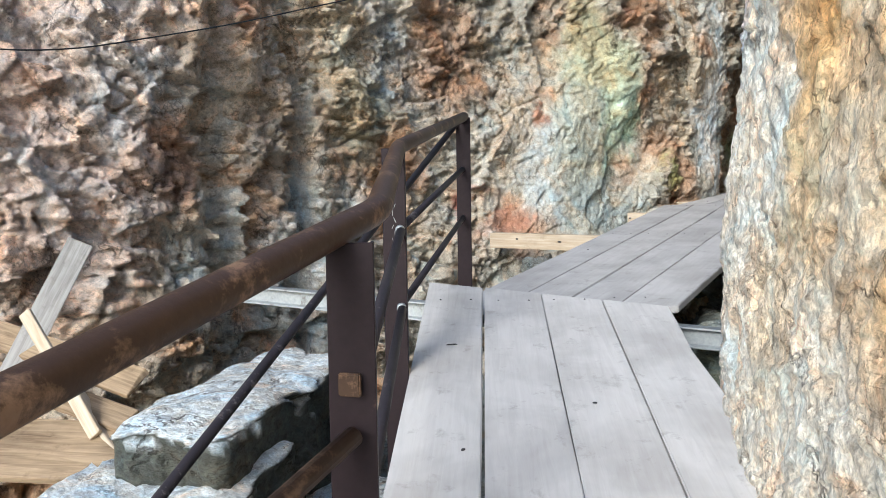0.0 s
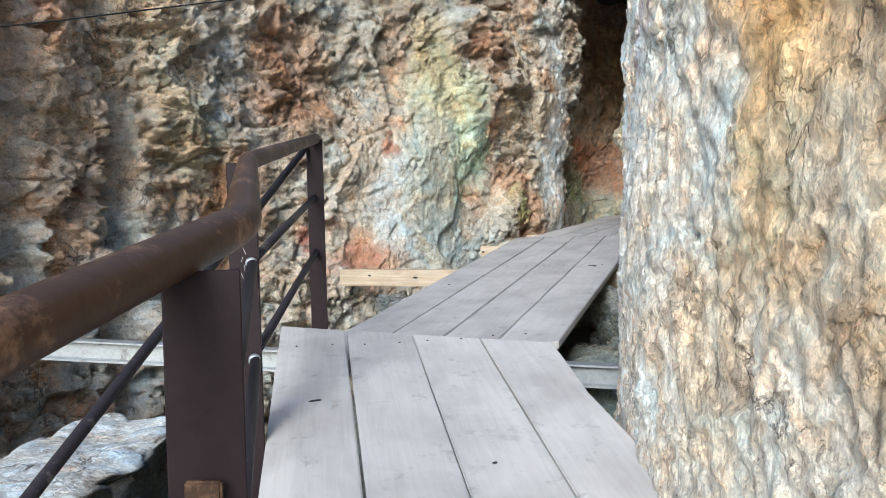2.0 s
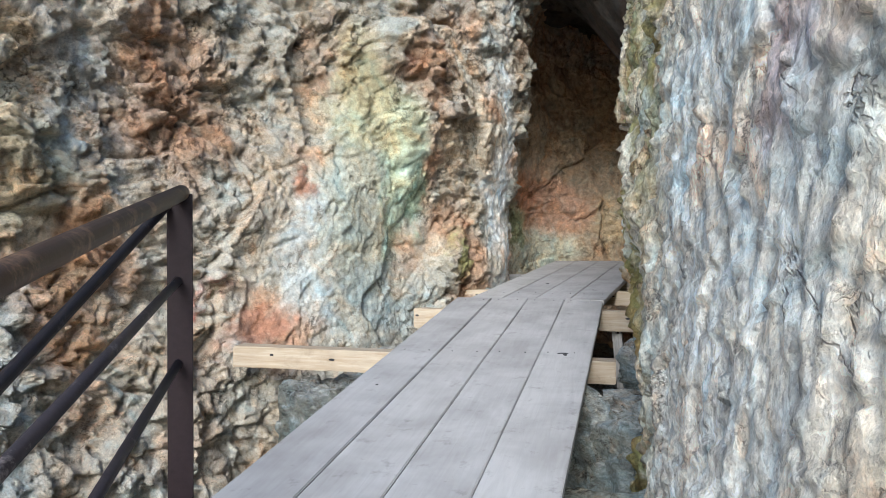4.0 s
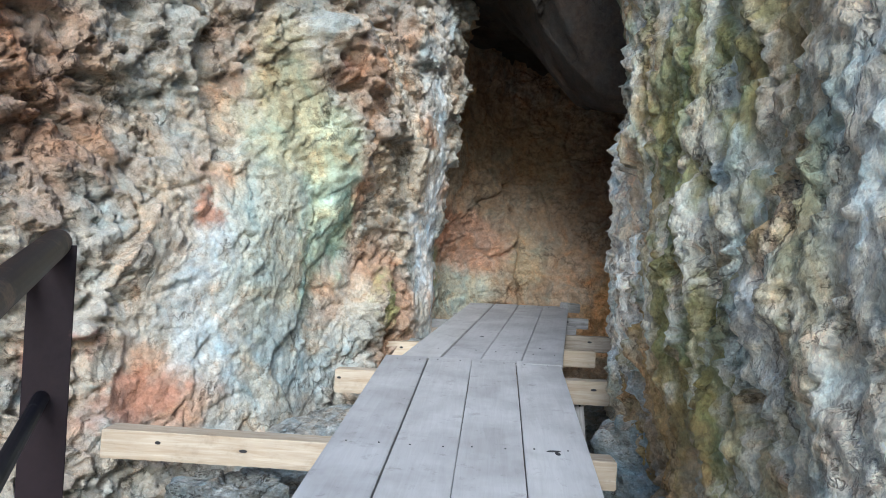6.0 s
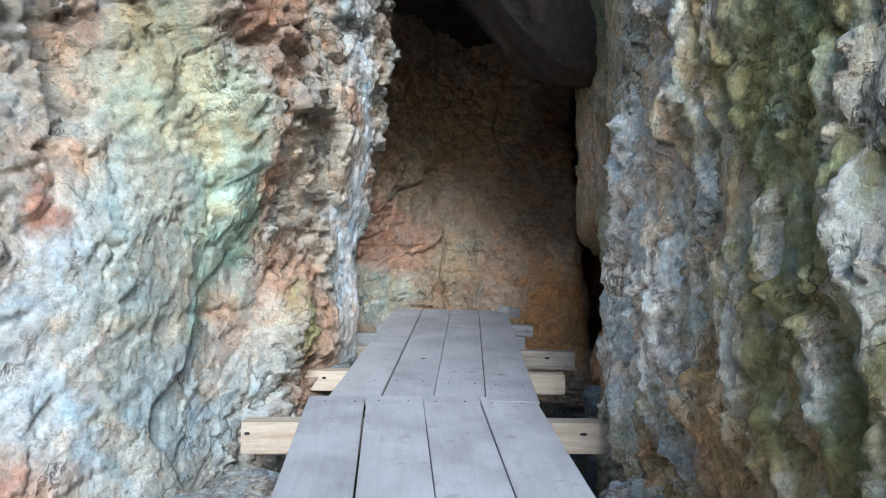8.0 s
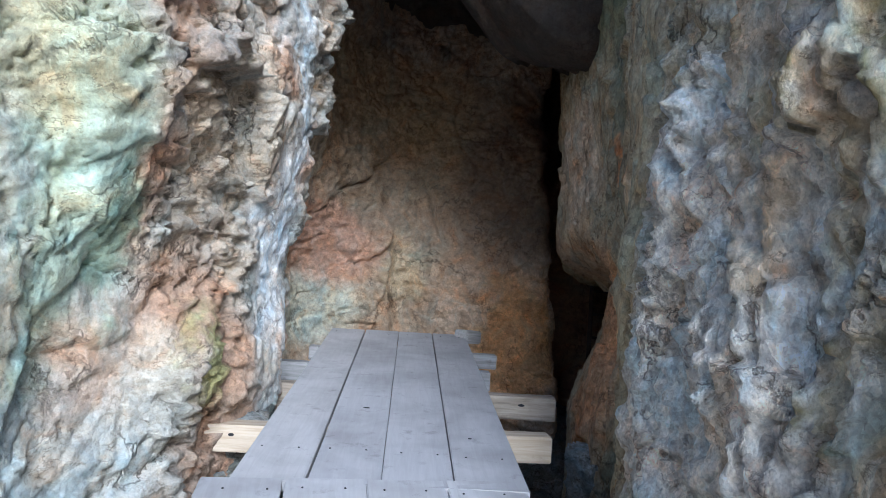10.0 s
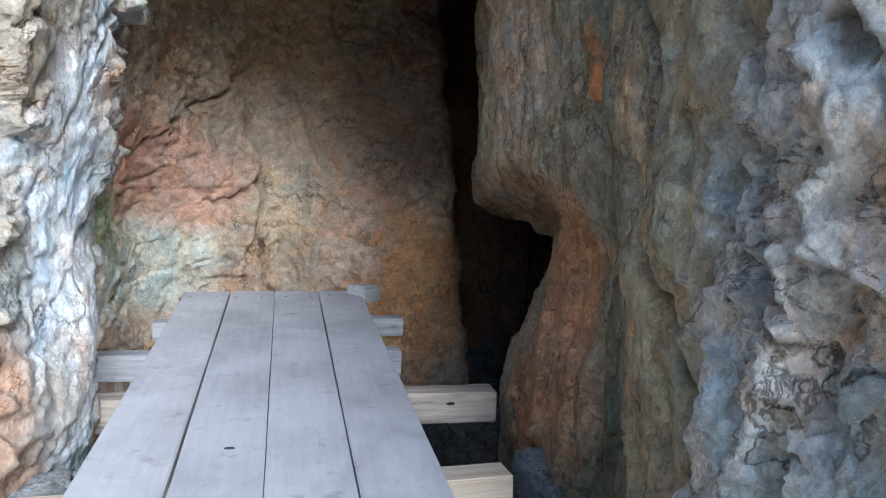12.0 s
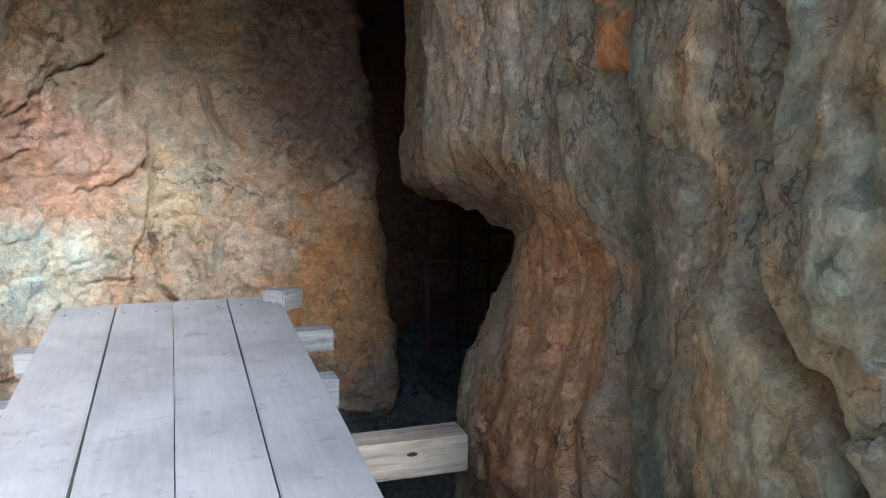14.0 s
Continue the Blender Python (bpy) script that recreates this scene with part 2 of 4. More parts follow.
def tube_bm(points, radius, sides=14, bends=0.0):
    """A round bar through the points, with rounded bends."""
    pts = [Vector(p) for p in points]
    path = [pts[0]]
    for a, b, c in zip(pts, pts[1:], pts[2:]):
        if bends <= 0:
            path.append(b)
            continue
        u = b + (a - b).normalized() * min(bends, (a - b).length * 0.45)
        v = b + (c - b).normalized() * min(bends, (c - b).length * 0.45)
        for k in range(7):
            s = k / 6
            path.append(u * (1 - s) ** 2 + b * 2 * s * (1 - s) + v * s * s)
    path.append(pts[-1])
    bm = bmesh.new()
    rings = []
    for i, p in enumerate(path):
        d = (path[min(i + 1, len(path) - 1)] - path[max(i - 1, 0)]).normalized()
        side = d.cross(Vector((0, 0, 1)))
        side = side.normalized() if side.length > 1e-3 else Vector((1, 0, 0))
        up = side.cross(d)
        rings.append([bm.verts.new(p + radius * (math.cos(2 * math.pi * k / sides) * side + math.sin(2 * math.pi * k / sides) * up)) for k in range(sides)])
    for r, s in zip(rings, rings[1:]):
        for k in range(sides):
            bm.faces.new((r[k], r[(k + 1) % sides], s[(k + 1) % sides], s[k]))
    bm.faces.new(rings[0][::-1])
    bm.faces.new(rings[-1])
    bmesh.ops.recalc_face_normals(bm, faces=bm.faces)
    return bm


def profile_bm(outline, length):
    """A bar of that cross-section (x, y) along z."""
    bm = bmesh.new()
    low = [bm.verts.new((x, y, 0)) for x, y in outline]
    high = [bm.verts.new((x, y, length)) for x, y in outline]
    n = len(outline)
    for k in range(n):
        bm.faces.new((low[k], low[(k + 1) % n], high[(k + 1) % n], high[k]))
    bm.faces.new(low[::-1])
    bm.faces.new(high)
    bmesh.ops.recalc_face_normals(bm, faces=bm.faces)
    bmesh.ops.bevel(bm, geom=[e for e in bm.edges if e.calc_face_angle() > 0.5], offset=0.002, segments=1, affect="EDGES")
    return bm


# ---- rock walls ----
def spline(ctrl, n):
    """n points, evenly spread, on a smooth curve through the plan's corners."""
    c = np.array(ctrl, float)
    c = np.vstack([2 * c[0] - c[1], c, 2 * c[-1] - c[-2]])
    fine = []
    for k in range(1, len(c) - 2):
        t = np.linspace(0, 1, 60, endpoint=False)[:, None]
        a, b, d, e = c[k - 1], c[k], c[k + 1], c[k + 2]
        fine.append(0.5 * (2 * b + (d - a) * t + (2 * a - 5 * b + 4 * d - e) * t ** 2 + (3 * b - a - 3 * d + e) * t ** 3))
    fine = np.vstack(fine + [c[-2:-1]])
    return fine, n


def wall_grid(levels, step_u, step_z, fine_from=-99.0):
    """A sheet through plan curves at several heights: levels of (z, corners), all with as many corners."""
    curves = [spline(c, 0)[0] for _, c in levels]
    zs = [z for z, _ in levels]
    ref = curves[len(curves) // 2]
    run = np.concatenate([[0], np.cumsum(np.linalg.norm(np.diff(ref[:, :2], axis=0), axis=1))])
    split = run[int(np.argmax(ref[:, 1] > fine_from))]
    nz = int((zs[-1] - zs[0]) / step_z) + 1
    at = np.linspace(split, run[-1], int((run[-1] - split) / step_u) + 1)
    if split > 0:
        at = np.concatenate([np.linspace(0, split, int(split / 0.07) + 1)[:-1], at])
    nu = len(at)
    param = np.interp(at, run, np.arange(len(run)))
    cs = [np.stack([np.interp(param, np.arange(len(c)), c[:, k]) for k in range(2)], 1) for c in curves]
    z = np.linspace(zs[0], zs[-1], nz)
    grid = np.zeros((nz, nu, 3))
    seg = np.clip(np.searchsorted(zs, z, side="right") - 1, 0, len(zs) - 2)
    for row, (zz, s) in enumerate(zip(z, seg)):
        f = (zz - zs[s]) / (zs[s + 1] - zs[s])
        f = f * f * (3 - 2 * f)
        grid[row, :, :2] = cs[s] * (1 - f) + cs[s + 1] * f
        grid[row, :, 2] = zz
    return grid


def grid_normals(grid):
    du = np.gradient(grid, axis=1)
    dv = np.gradient(grid, axis=0)
    n = np.cross(du, dv)
    n /= np.linalg.norm(n, axis=2, keepdims=True) + 1e-9
    return n


def sheet(name, grid, colours, material, label, category, flip=False, kind="structure", rough=None):
    nz, nu, _ = grid.shape
    idx = np.arange(nz * nu).reshape(nz, nu)
    quads = np.stack([idx[:-1, :-1], idx[:-1, 1:], idx[1:, 1:], idx[1:, :-1]], -1).reshape(-1, 4)
    if flip:
        quads = quads[:, ::-1]
    me = bpy.data.meshes.new(name)
    me.vertices.add(nz * nu)
    me.vertices.foreach_set("co", grid.reshape(-1).astype(np.float32))
    me.loops.add(quads.size)
    me.loops.foreach_set("vertex_index", quads.reshape(-1).astype(np.int32))
    me.polygons.add(len(quads))
    me.polygons.foreach_set("loop_start", np.arange(0, quads.size, 4, dtype=np.int32))
    me.update(calc_edges=True)
    col = me.color_attributes.new("mineral_and_shade", "FLOAT_COLOR", "POINT")
    rgba = np.ones((nz * nu, 4), np.float32)
    rgba[:, :3] = np.clip(colours, 0.01, 0.9)
    col.data.foreach_set("color", rgba.reshape(-1))
    fine = me.attributes.new("relief", "FLOAT", "POINT")
    fine.data.foreach_set("value", (np.ones(nz * nu) if rough is None else rough).astype(np.float32))
    me.materials.append(material)
    me.polygons.foreach_set("use_smooth", np.ones(len(quads), bool))
    me.validate()
    return tagged(new(name, me), label, category, "", kind)


class StainsAndShade:
    """Mineral colours of a rock face, with some painted light and shade: a ground colour with soft, ragged patches laid
    over it.
    """

    def __init__(self, p, ground, warp=0.11, seed=40):
        self.p = p
        self.ragged = p + np.stack([fbm(p, 0.45, 6, seed + 9 * k, 0.7) for k in range(3)], 1) * warp
        self.col = np.ones((len(p), 3)) * np.array(ground)

    def add(self, x, y, z, rx, ry, rz, colour, strength=1.0):
        w = smooth(0.2, 0.75, blob(self.ragged, x, y, z, rx, ry, rz)) * strength
        self.col = self.col * (1 - w[:, None]) + np.array(colour) * w[:, None]

    def veil(self, w, colour):
        w = np.clip(w, 0, 1)[:, None]
        self.col = self.col * (1 - w) + np.array(colour) * w


CREAM, WHITE, GREY = (0.52, 0.43, 0.33), (0.58, 0.55, 0.5), (0.36, 0.37, 0.36)
RUSTY, ORANGE, GREEN = (0.36, 0.16, 0.085), (0.52, 0.28, 0.11), (0.33, 0.40, 0.27)
BLUE, DARKRED, OLIVE = (0.36, 0.42, 0.43), (0.22, 0.075, 0.05), (0.30, 0.30, 0.10)
TAN, BROWN, PINK = (0.40, 0.28, 0.17), (0.24, 0.15, 0.09), (0.50, 0.32, 0.28)

# the broken left wall, which runs on round the tunnel's left lip to the back of the cave
LEFT_MID = [(-14, 0.5), (-8.5, 1.6), (-5.2, 2.4), (-4.05, 3.2), (-3.4, 4.4), (-3.1, 5.5), (-2.65, 6.4), (-1.75, 7.6), (-0.98, 8.25),
            (-0.1, 9.25), (0.36, 9.85), (0.6, 10.45), (0.58, 11.1), (0.75, 12.0), (1.5, 13.1), (2.6, 13.3), (3.5, 12.95), (4.2, 12.6), (4.55, 13.1), (4.8, 14.3), (5.2, 15.4)]


def shifted(curve, default, **by):
    """The plan curve moved; by: k3=(dx, dy) for single corners."""
    out = []
    for k, (x, y) in enumerate(curve):
        dx, dy = by.get(f"k{k}", default)
        out.append((x + dx, y + dy))
    return out


LEFT_LOW = shifted(LEFT_MID, (0.1, -0.1), k9=(0.0, 0.05), k10=(-0.1, 0.1), k11=(-0.15, 0.2), k12=(-0.2, 0.1), k14=(0.2, -0.2), k15=(0.1, -0.3), k16=(-0.1, -0.05), k17=(-0.12, 0.12), k18=(0.0, 0.1))
LEFT_HIGH = shifted(LEFT_MID, (-0.1, 0.15), k8=(0.05, 0.2), k9=(0.2, 0.2), k10=(0.3, 0.15), k11=(0.4, 0.15), k12=(0.5, 0.0), k13=(0.5, -0.1), k14=(0.4, 0.1), k15=(0.3, 0.3), k16=(0.2, 0.3), k17=(0.02, 0.4), k18=(-0.3, 0.5))
LEFT_TOP = shifted(LEFT_MID, (-0.6, 0.5), k8=(-0.1, 0.3), k9=(0.3, 0.3), k10=(0.5, 0.2), k11=(0.7, 0.2), k12=(0.9, 0.0), k13=(0.8, -0.1), k14=(0.6, 0.1), k15=(0.3, 0.2), k16=(0.2, 0.2), k17=(0.0, 0.3), k18=(-0.3, 0.5))
left = wall_grid([(-1.8, LEFT_LOW), (1.5, LEFT_MID), (3.8, LEFT_HIGH), (5.2, LEFT_TOP)], 0.0155, 0.0155, 2.6)


def relief_left(grid):
    n = grid_normals(grid)
    p = grid.reshape(-1, 3)
    q = p + np.stack([fbm(p, 0.6, 3, 70 + k) for k in range(3)], 1) * 0.07
    cave = smooth(10.5, 11.0, p[:, 1])
    calm = np.clip(1.5 * blob(p, -0.65, 8.6, 1.7, 0.95, 0.9, 1.2) + 1.1 * blob(p, -1.2, 8.0, 1.0, 0.8, 0.8, 0.9) + 1.2 * blob(p, 0.5, 10.15, 2.0, 0.4, 0.5, 3.0) + 0.7 * cave, 0, 0.9)
    big = fbm(p, 1.5, 3, 5) * 0.11
    f1, e1 = facets(q * (1, 1, 0.8), 0.6, 11, 1.2)
    f2, e2 = facets(q * (1, 1, 1.2), 0.19, 23, 1.4)
    f3, e3 = facets(q * (1, 1, 1.4), 0.08, 31, 1.4)
    d = big + f1 * 0.085 * (1 - 0.85 * calm) + f2 * 0.052 * (1 - 0.96 * calm) + f3 * 0.02 * (1 - 0.85 * calm) + fbm(p * (1, 1, 0.6), 0.35, 4, 60, 0.42) * 0.016 * (1 - 0.75 * calm)
    d -= 0.06 * (1 - smooth(0.0, 0.06, e1)) * (1 - calm) * smooth(-0.2, 0.4, fbm(p, 0.8, 2, 66))
    d -= 0.012 * (1 - smooth(0.0, 0.10, e2)) * (1 - 0.7 * calm)
    vein = np.abs(fbm(p * (1, 1, 0.7), 0.85, 5, 81, 0.58))
    d -= 0.11 * (1 - smooth(0.0, 0.025, vein)) * smooth(-0.35, 0.3, fbm(p, 1.0, 2, 86)) * (1 - 0.7 * calm)
    vein2 = np.abs(fbm(p * (1, 1, 1.5), 0.32, 4, 88, 0.58))
    d -= 0.022 * (1 - smooth(0.0, 0.07, vein2)) * (1 - 0.8 * calm)
    # ledges that stand out, with undercut shadows below
    ledge = fbm(q * (1, 1, 2.2), 0.7, 3, 75)
    d += 0.07 * smooth(0.12, 0.17, ledge) * (1 - 0.9 * calm)
    d += cave * fbm(p, 0.7, 3, 77) * 0.07
    # the deep upright cleft beside the red buttress
    d -= 0.4 * blob(p, -3.0, 5.8, 1.7, 0.09, 0.11, 1.9)
    d -= 0.3 * blob(p, -3.25, 4.95, 1.3, 0.12, 0.13, 1.6)
    d += 0.2 * blob(p, -3.5, 4.2, 1.7, 0.5, 0.5, 1.3)
    # the cave's back wall: a long upright crack, a rounded pillar beside the passage, slanting cracks and a knob
    back = smooth(11.8, 12.3, p[:, 1])
    wander = 0.05 * fbm(p * (1, 0, 1), 0.3, 4, 78)
    d += back * (0.16 * blob(p, 3.45, 13.0, 1.9, 0.55, 2.0, 1.6) - 0.10 * blob(p, 2.75, 13.0, 2.0, 0.22, 2.0, 1.3))
    d -= back * 0.22 * np.exp(-((p[:, 0] - 2.6 - 0.5 * np.clip(1.45 - p[:, 2], 0, 1) + wander) / (0.014 + 0.05 * np.clip(1.35 - p[:, 2], 0, 1))) ** 2) * (1 - smooth(2.1, 2.5, p[:, 2]))
    d -= back * 0.15 * np.exp(-((p[:, 2] - 2.05 - 0.35 * (p[:, 0] - 2.2) + 2 * wander) / 0.02) ** 2) * blob(p, 2.35, 13.0, 2.1, 0.28, 2.0, 1.0)
    d -= back * 0.15 * np.exp(-((p[:, 0] - 3.1 + 0.35 * (p[:, 2] - 2.6) + wander) / 0.03) ** 2) * blob(p, 3.1, 13.0, 2.6, 0.6, 2.0, 0.35)
    d -= back * 0.12 * np.exp(-((p[:, 2] - 3.0 - 0.8 * (p[:, 0] - 2.3) + 2 * wander) / 0.03) ** 2) * blob(p, 2.3, 13.0, 3.0, 0.6, 2.0, 0.6)
    fold, _ = facets(q * (1, 1, 0.6), 0.32, 79, 1.6)
    d += back * fold * 0.05 * blob(p, 3.6, 12.9, 1.4, 0.6, 1.5, 0.7)
    d += 0.13 * blob(p, 4.1, 12.6, 1.72, 0.14, 0.16, 0.09)
    # the long scar over the smooth green face, and the bulge at the foot of the lip
    d += 0.15 * smooth(-0.05, 0.05, (p[:, 0] + 0.62) + 0.35 * (p[:, 2] - 2.6) + 0.1 * ledge) * blob(p, -0.4, 8.8, 2.8, 0.8, 0.8, 0.9)
    d += 0.2 * blob(p, 0.0, 9.3, 1.4, 0.25, 0.3, 0.4)
    d += 0.14 * smooth(0.35, 0.6, blob(q, -0.5, 8.8, 3.35, 0.42, 0.5, 0.3))
    return p + n.reshape(-1, 3) * d[:, None], calm


left_p, lcalm = relief_left(left)
st = StainsAndShade(left_p, (0.47, 0.41, 0.33))
st.veil(smooth(-0.3, 0.6, fbm(left_p, 0.9, 5, 90)) * 0.65, (0.50, 0.50, 0.46))
st.veil(smooth(0.05, 0.7, fbm(left_p, 0.8, 5, 95)) * 0.65, (0.47, 0.26, 0.15))
st.veil(smooth(0.1, 0.8, fbm(left_p, 0.7, 5, 99)) * 0.5, (0.36, 0.38, 0.35))
outer = 1 - smooth(6.6, 7.9, left_p[:, 1])
# warm pale veil: lifts the outer wall where the sun only grazes it
st.veil(outer * 0.65, (0.76, 0.64, 0.51))
st.veil(outer * smooth(0.0, 0.6, fbm(left_p, 0.6, 5, 97)) * 0.75, (0.66, 0.35, 0.17))
st.veil(outer * smooth(0.15, 0.7, fbm(left_p, 0.5, 5, 98)) * 0.6, (0.62, 0.60, 0.55))
# the buttress's own pink and cream, painted paler to make it look lit
st.add(-3.2, 5.0, 2.9, 1.2, 1.0, 1.0, (0.70, 0.50, 0.36), 0.55)
st.add(-3.75, 3.7, 1.8, 1.1, 1.0, 1.7, (0.80, 0.62, 0.54), 0.8)
st.add(-3.6, 4.2, 2.1, 0.5, 0.5, 0.6, (0.82, 0.74, 0.69), 0.7)
st.add(-3.5, 4.5, 1.4, 0.5, 0.4, 0.3, (0.42, 0.20, 0.11), 0.7)
st.add(-3.1, 5.3, 2.9, 0.55, 0.4, 0.6, (0.46, 0.16, 0.08), 0.8)
st.add(-3.3, 5.0, 3.3, 0.8, 0.5, 0.5, (0.66, 0.40, 0.20), 0.6)
st.add(-2.75, 6.2, 2.6, 0.3, 0.3, 0.9, (0.66, 0.52, 0.32), 0.7)
st.add(-2.4, 6.6, 2.5, 0.35, 0.35, 0.8, (0.38, 0.44, 0.47), 0.7)
# these two patches are pale to offset the buttress's shadow
st.add(-2.9, 5.8, 2.5, 0.8, 0.8, 1.2, (0.78, 0.62, 0.45), 0.65)
st.add(-2.9, 5.9, 0.7, 0.8, 0.7, 0.8, (0.60, 0.64, 0.64), 0.8)
st.add(-3.0, 5.5, 1.8, 0.5, 0.4, 0.8, (0.56, 0.44, 0.34), 0.7)
st.add(-2.55, 6.45, 1.9, 0.4, 0.4, 0.5, (0.52, 0.46, 0.32), 0.7)
st.add(-2.3, 6.8, 1.5, 0.35, 0.4, 0.3, (0.40, 0.20, 0.10), 0.7)
st.add(-2.0, 7.2, 2.7, 0.55, 0.5, 0.7, (0.46, 0.24, 0.14), 0.6)
st.add(-1.85, 7.3, 1.25, 0.2, 0.25, 0.16, (0.34, 0.08, 0.05), 0.8)
st.add(-1.5, 7.7, 0.9, 0.35, 0.3, 0.2, (0.36, 0.14, 0.08), 0.7)
st.add(-1.1, 8.1, 1.5, 0.5, 0.5, 0.6, (0.50, 0.53, 0.53), 0.85)
st.add(-0.75, 8.45, 1.9, 0.6, 0.6, 1.2, (0.43, 0.46, 0.39), 0.8)
st.add(-0.5, 8.7, 1.9, 0.22, 0.26, 0.8, (0.27, 0.36, 0.27), 0.75)
st.add(-0.45, 8.75, 2.3, 0.3, 0.35, 0.8, (0.47, 0.53, 0.40), 0.85)
st.add(-0.28, 8.95, 2.0, 0.14, 0.2, 0.45, (0.27, 0.37, 0.27), 0.8)
st.add(-0.5, 8.6, 1.1, 0.6, 0.6, 0.4, (0.38, 0.44, 0.45), 0.7)
st.add(-0.75, 8.45, 2.9, 0.35, 0.4, 0.6, (0.42, 0.38, 0.20), 0.6)
st.add(-1.2, 7.95, 2.1, 0.12, 0.15, 0.3, (0.36, 0.15, 0.08), 0.8)
st.add(0.05, 9.4, 1.42, 0.2, 0.22, 0.28, (0.42, 0.40, 0.16), 0.85)
st.add(-0.45, 8.85, 3.35, 0.3, 0.35, 0.28, (0.20, 0.08, 0.06), 0.9)
st.add(-0.05, 9.3, 2.9, 0.22, 0.3, 0.6, (0.36, 0.21, 0.10), 0.75)
st.add(0.1, 9.5, 2.2, 0.2, 0.25, 0.4, (0.46, 0.33, 0.24), 0.6)
st.add(0.1, 9.5, 2.9, 0.5, 0.55, 0.9, (0.70, 0.61, 0.47), 0.5)
st.add(0.5, 10.2, 2.2, 0.32, 0.42, 2.8, (0.76, 0.79, 0.80), 0.9)
st.add(0.5, 10.3, 0.8, 0.26, 0.35, 0.7, (0.30, 0.42, 0.37), 0.7)
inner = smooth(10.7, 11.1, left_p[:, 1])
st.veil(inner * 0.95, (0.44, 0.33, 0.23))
# shade under the roof, painted dark brown across the upper back wall
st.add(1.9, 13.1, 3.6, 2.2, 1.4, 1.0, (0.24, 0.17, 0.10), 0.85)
# stains low on the back wall, brightened to stand in for daylight there
st.add(1.7, 13.2, 2.15, 0.9, 0.9, 0.5, (0.60, 0.36, 0.25), 0.85)
st.add(1.2, 12.8, 2.4, 0.4, 0.5, 0.35, (0.55, 0.26, 0.15), 0.7)
st.add(1.5, 13.0, 1.5, 1.0, 1.0, 0.45, (0.60, 0.61, 0.50), 0.85)
st.add(1.1, 12.6, 1.9, 0.3, 0.5, 0.3, (0.34, 0.42, 0.22), 0.7)
st.add(2.75, 13.2, 1.9, 0.22, 0.4, 0.5, (0.62, 0.50, 0.33), 0.8)
st.add(3.7, 13.0, 1.9, 0.5, 0.6, 0.5, (0.56, 0.40, 0.27), 0.8)
# painted shade: the wall's upper right, beside the passage, is darkened
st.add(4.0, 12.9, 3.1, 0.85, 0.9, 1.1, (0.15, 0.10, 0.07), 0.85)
st.add(3.9, 12.8, 1.2, 0.6, 0.7, 0.8, (0.64, 0.36, 0.16), 0.9)
st.add(3.3, 13.1, 1.7, 0.35, 0.5, 0.5, (0.62, 0.47, 0.34), 0.8)
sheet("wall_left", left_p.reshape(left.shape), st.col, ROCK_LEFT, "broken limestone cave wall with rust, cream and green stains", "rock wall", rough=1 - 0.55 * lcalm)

# the weathered right wall
RIGHT_MID = [(1.6, -5), (1.2, -2.5), (0.8, 0), (0.5, 1.6), (0.3, 3.0), (0.5, 4.4), (0.68, 5.1), (1.05, 6.5), (1.36, 7.5), (1.61, 8.14),
             (2.0, 8.6), (2.6, 9.35), (3.23, 10.2), (4.2, 11.0), (5.1, 11.8), (6.0, 12.8), (6.7, 14.4)]
RIGHT_LOW = shifted(RIGHT_MID, (0.2, 0.0), k3=(-0.08, 0), k4=(-0.14, 0), k5=(-0.08, 0), k6=(0.05, 0), k9=(0.15, 0), k10=(0.0, 0.1), k11=(-0.2, 0.2), k12=(-0.35, 0.32), k13=(-0.4, 0.4))
RIGHT_SHOULDER = shifted(RIGHT_MID, (0.06, 0.0), k3=(-0.04, 0), k4=(-0.06, 0), k5=(-0.04, 0), k6=(0.0, 0), k10=(0.05, 0), k11=(-0.1, 0.1), k12=(-0.2, 0.2), k13=(-0.2, 0.2))
RIGHT_LINTEL = shifted(RIGHT_MID, (0.03, 0.0), k10=(0, 0.03), k11=(-0.08, 0.1), k12=(-0.3, 0.28), k13=(-0.52, 0.52), k14=(-0.6, 0.6))
RIGHT_HIGH = shifted(RIGHT_MID, (0.12, 0.0), k3=(0.06, 0), k4=(0.18, 0), k5=(0.2, 0), k8=(0.05, 0), k9=(0.03, 0), k10=(0.0, 0.08), k11=(-0.12, 0.2), k12=(-0.35, 0.35), k13=(-0.52, 0.52), k14=(-0.6, 0.6))
RIGHT_TOP = shifted(RIGHT_MID, (0.5, 0.0), k8=(0.15, 0.1), k9=(-0.1, 0.2), k10=(-0.3, 0.2), k11=(-0.5, 0.3), k12=(-0.7, 0.5), k13=(-0.8, 0.8))
right = wall_grid([(-1.5, RIGHT_LOW), (0.9, RIGHT_SHOULDER), (1.85, RIGHT_MID), (2.2, RIGHT_LINTEL), (3.7, RIGHT_HIGH), (4.9, RIGHT_TOP)], 0.0145, 0.0145, 0.6)


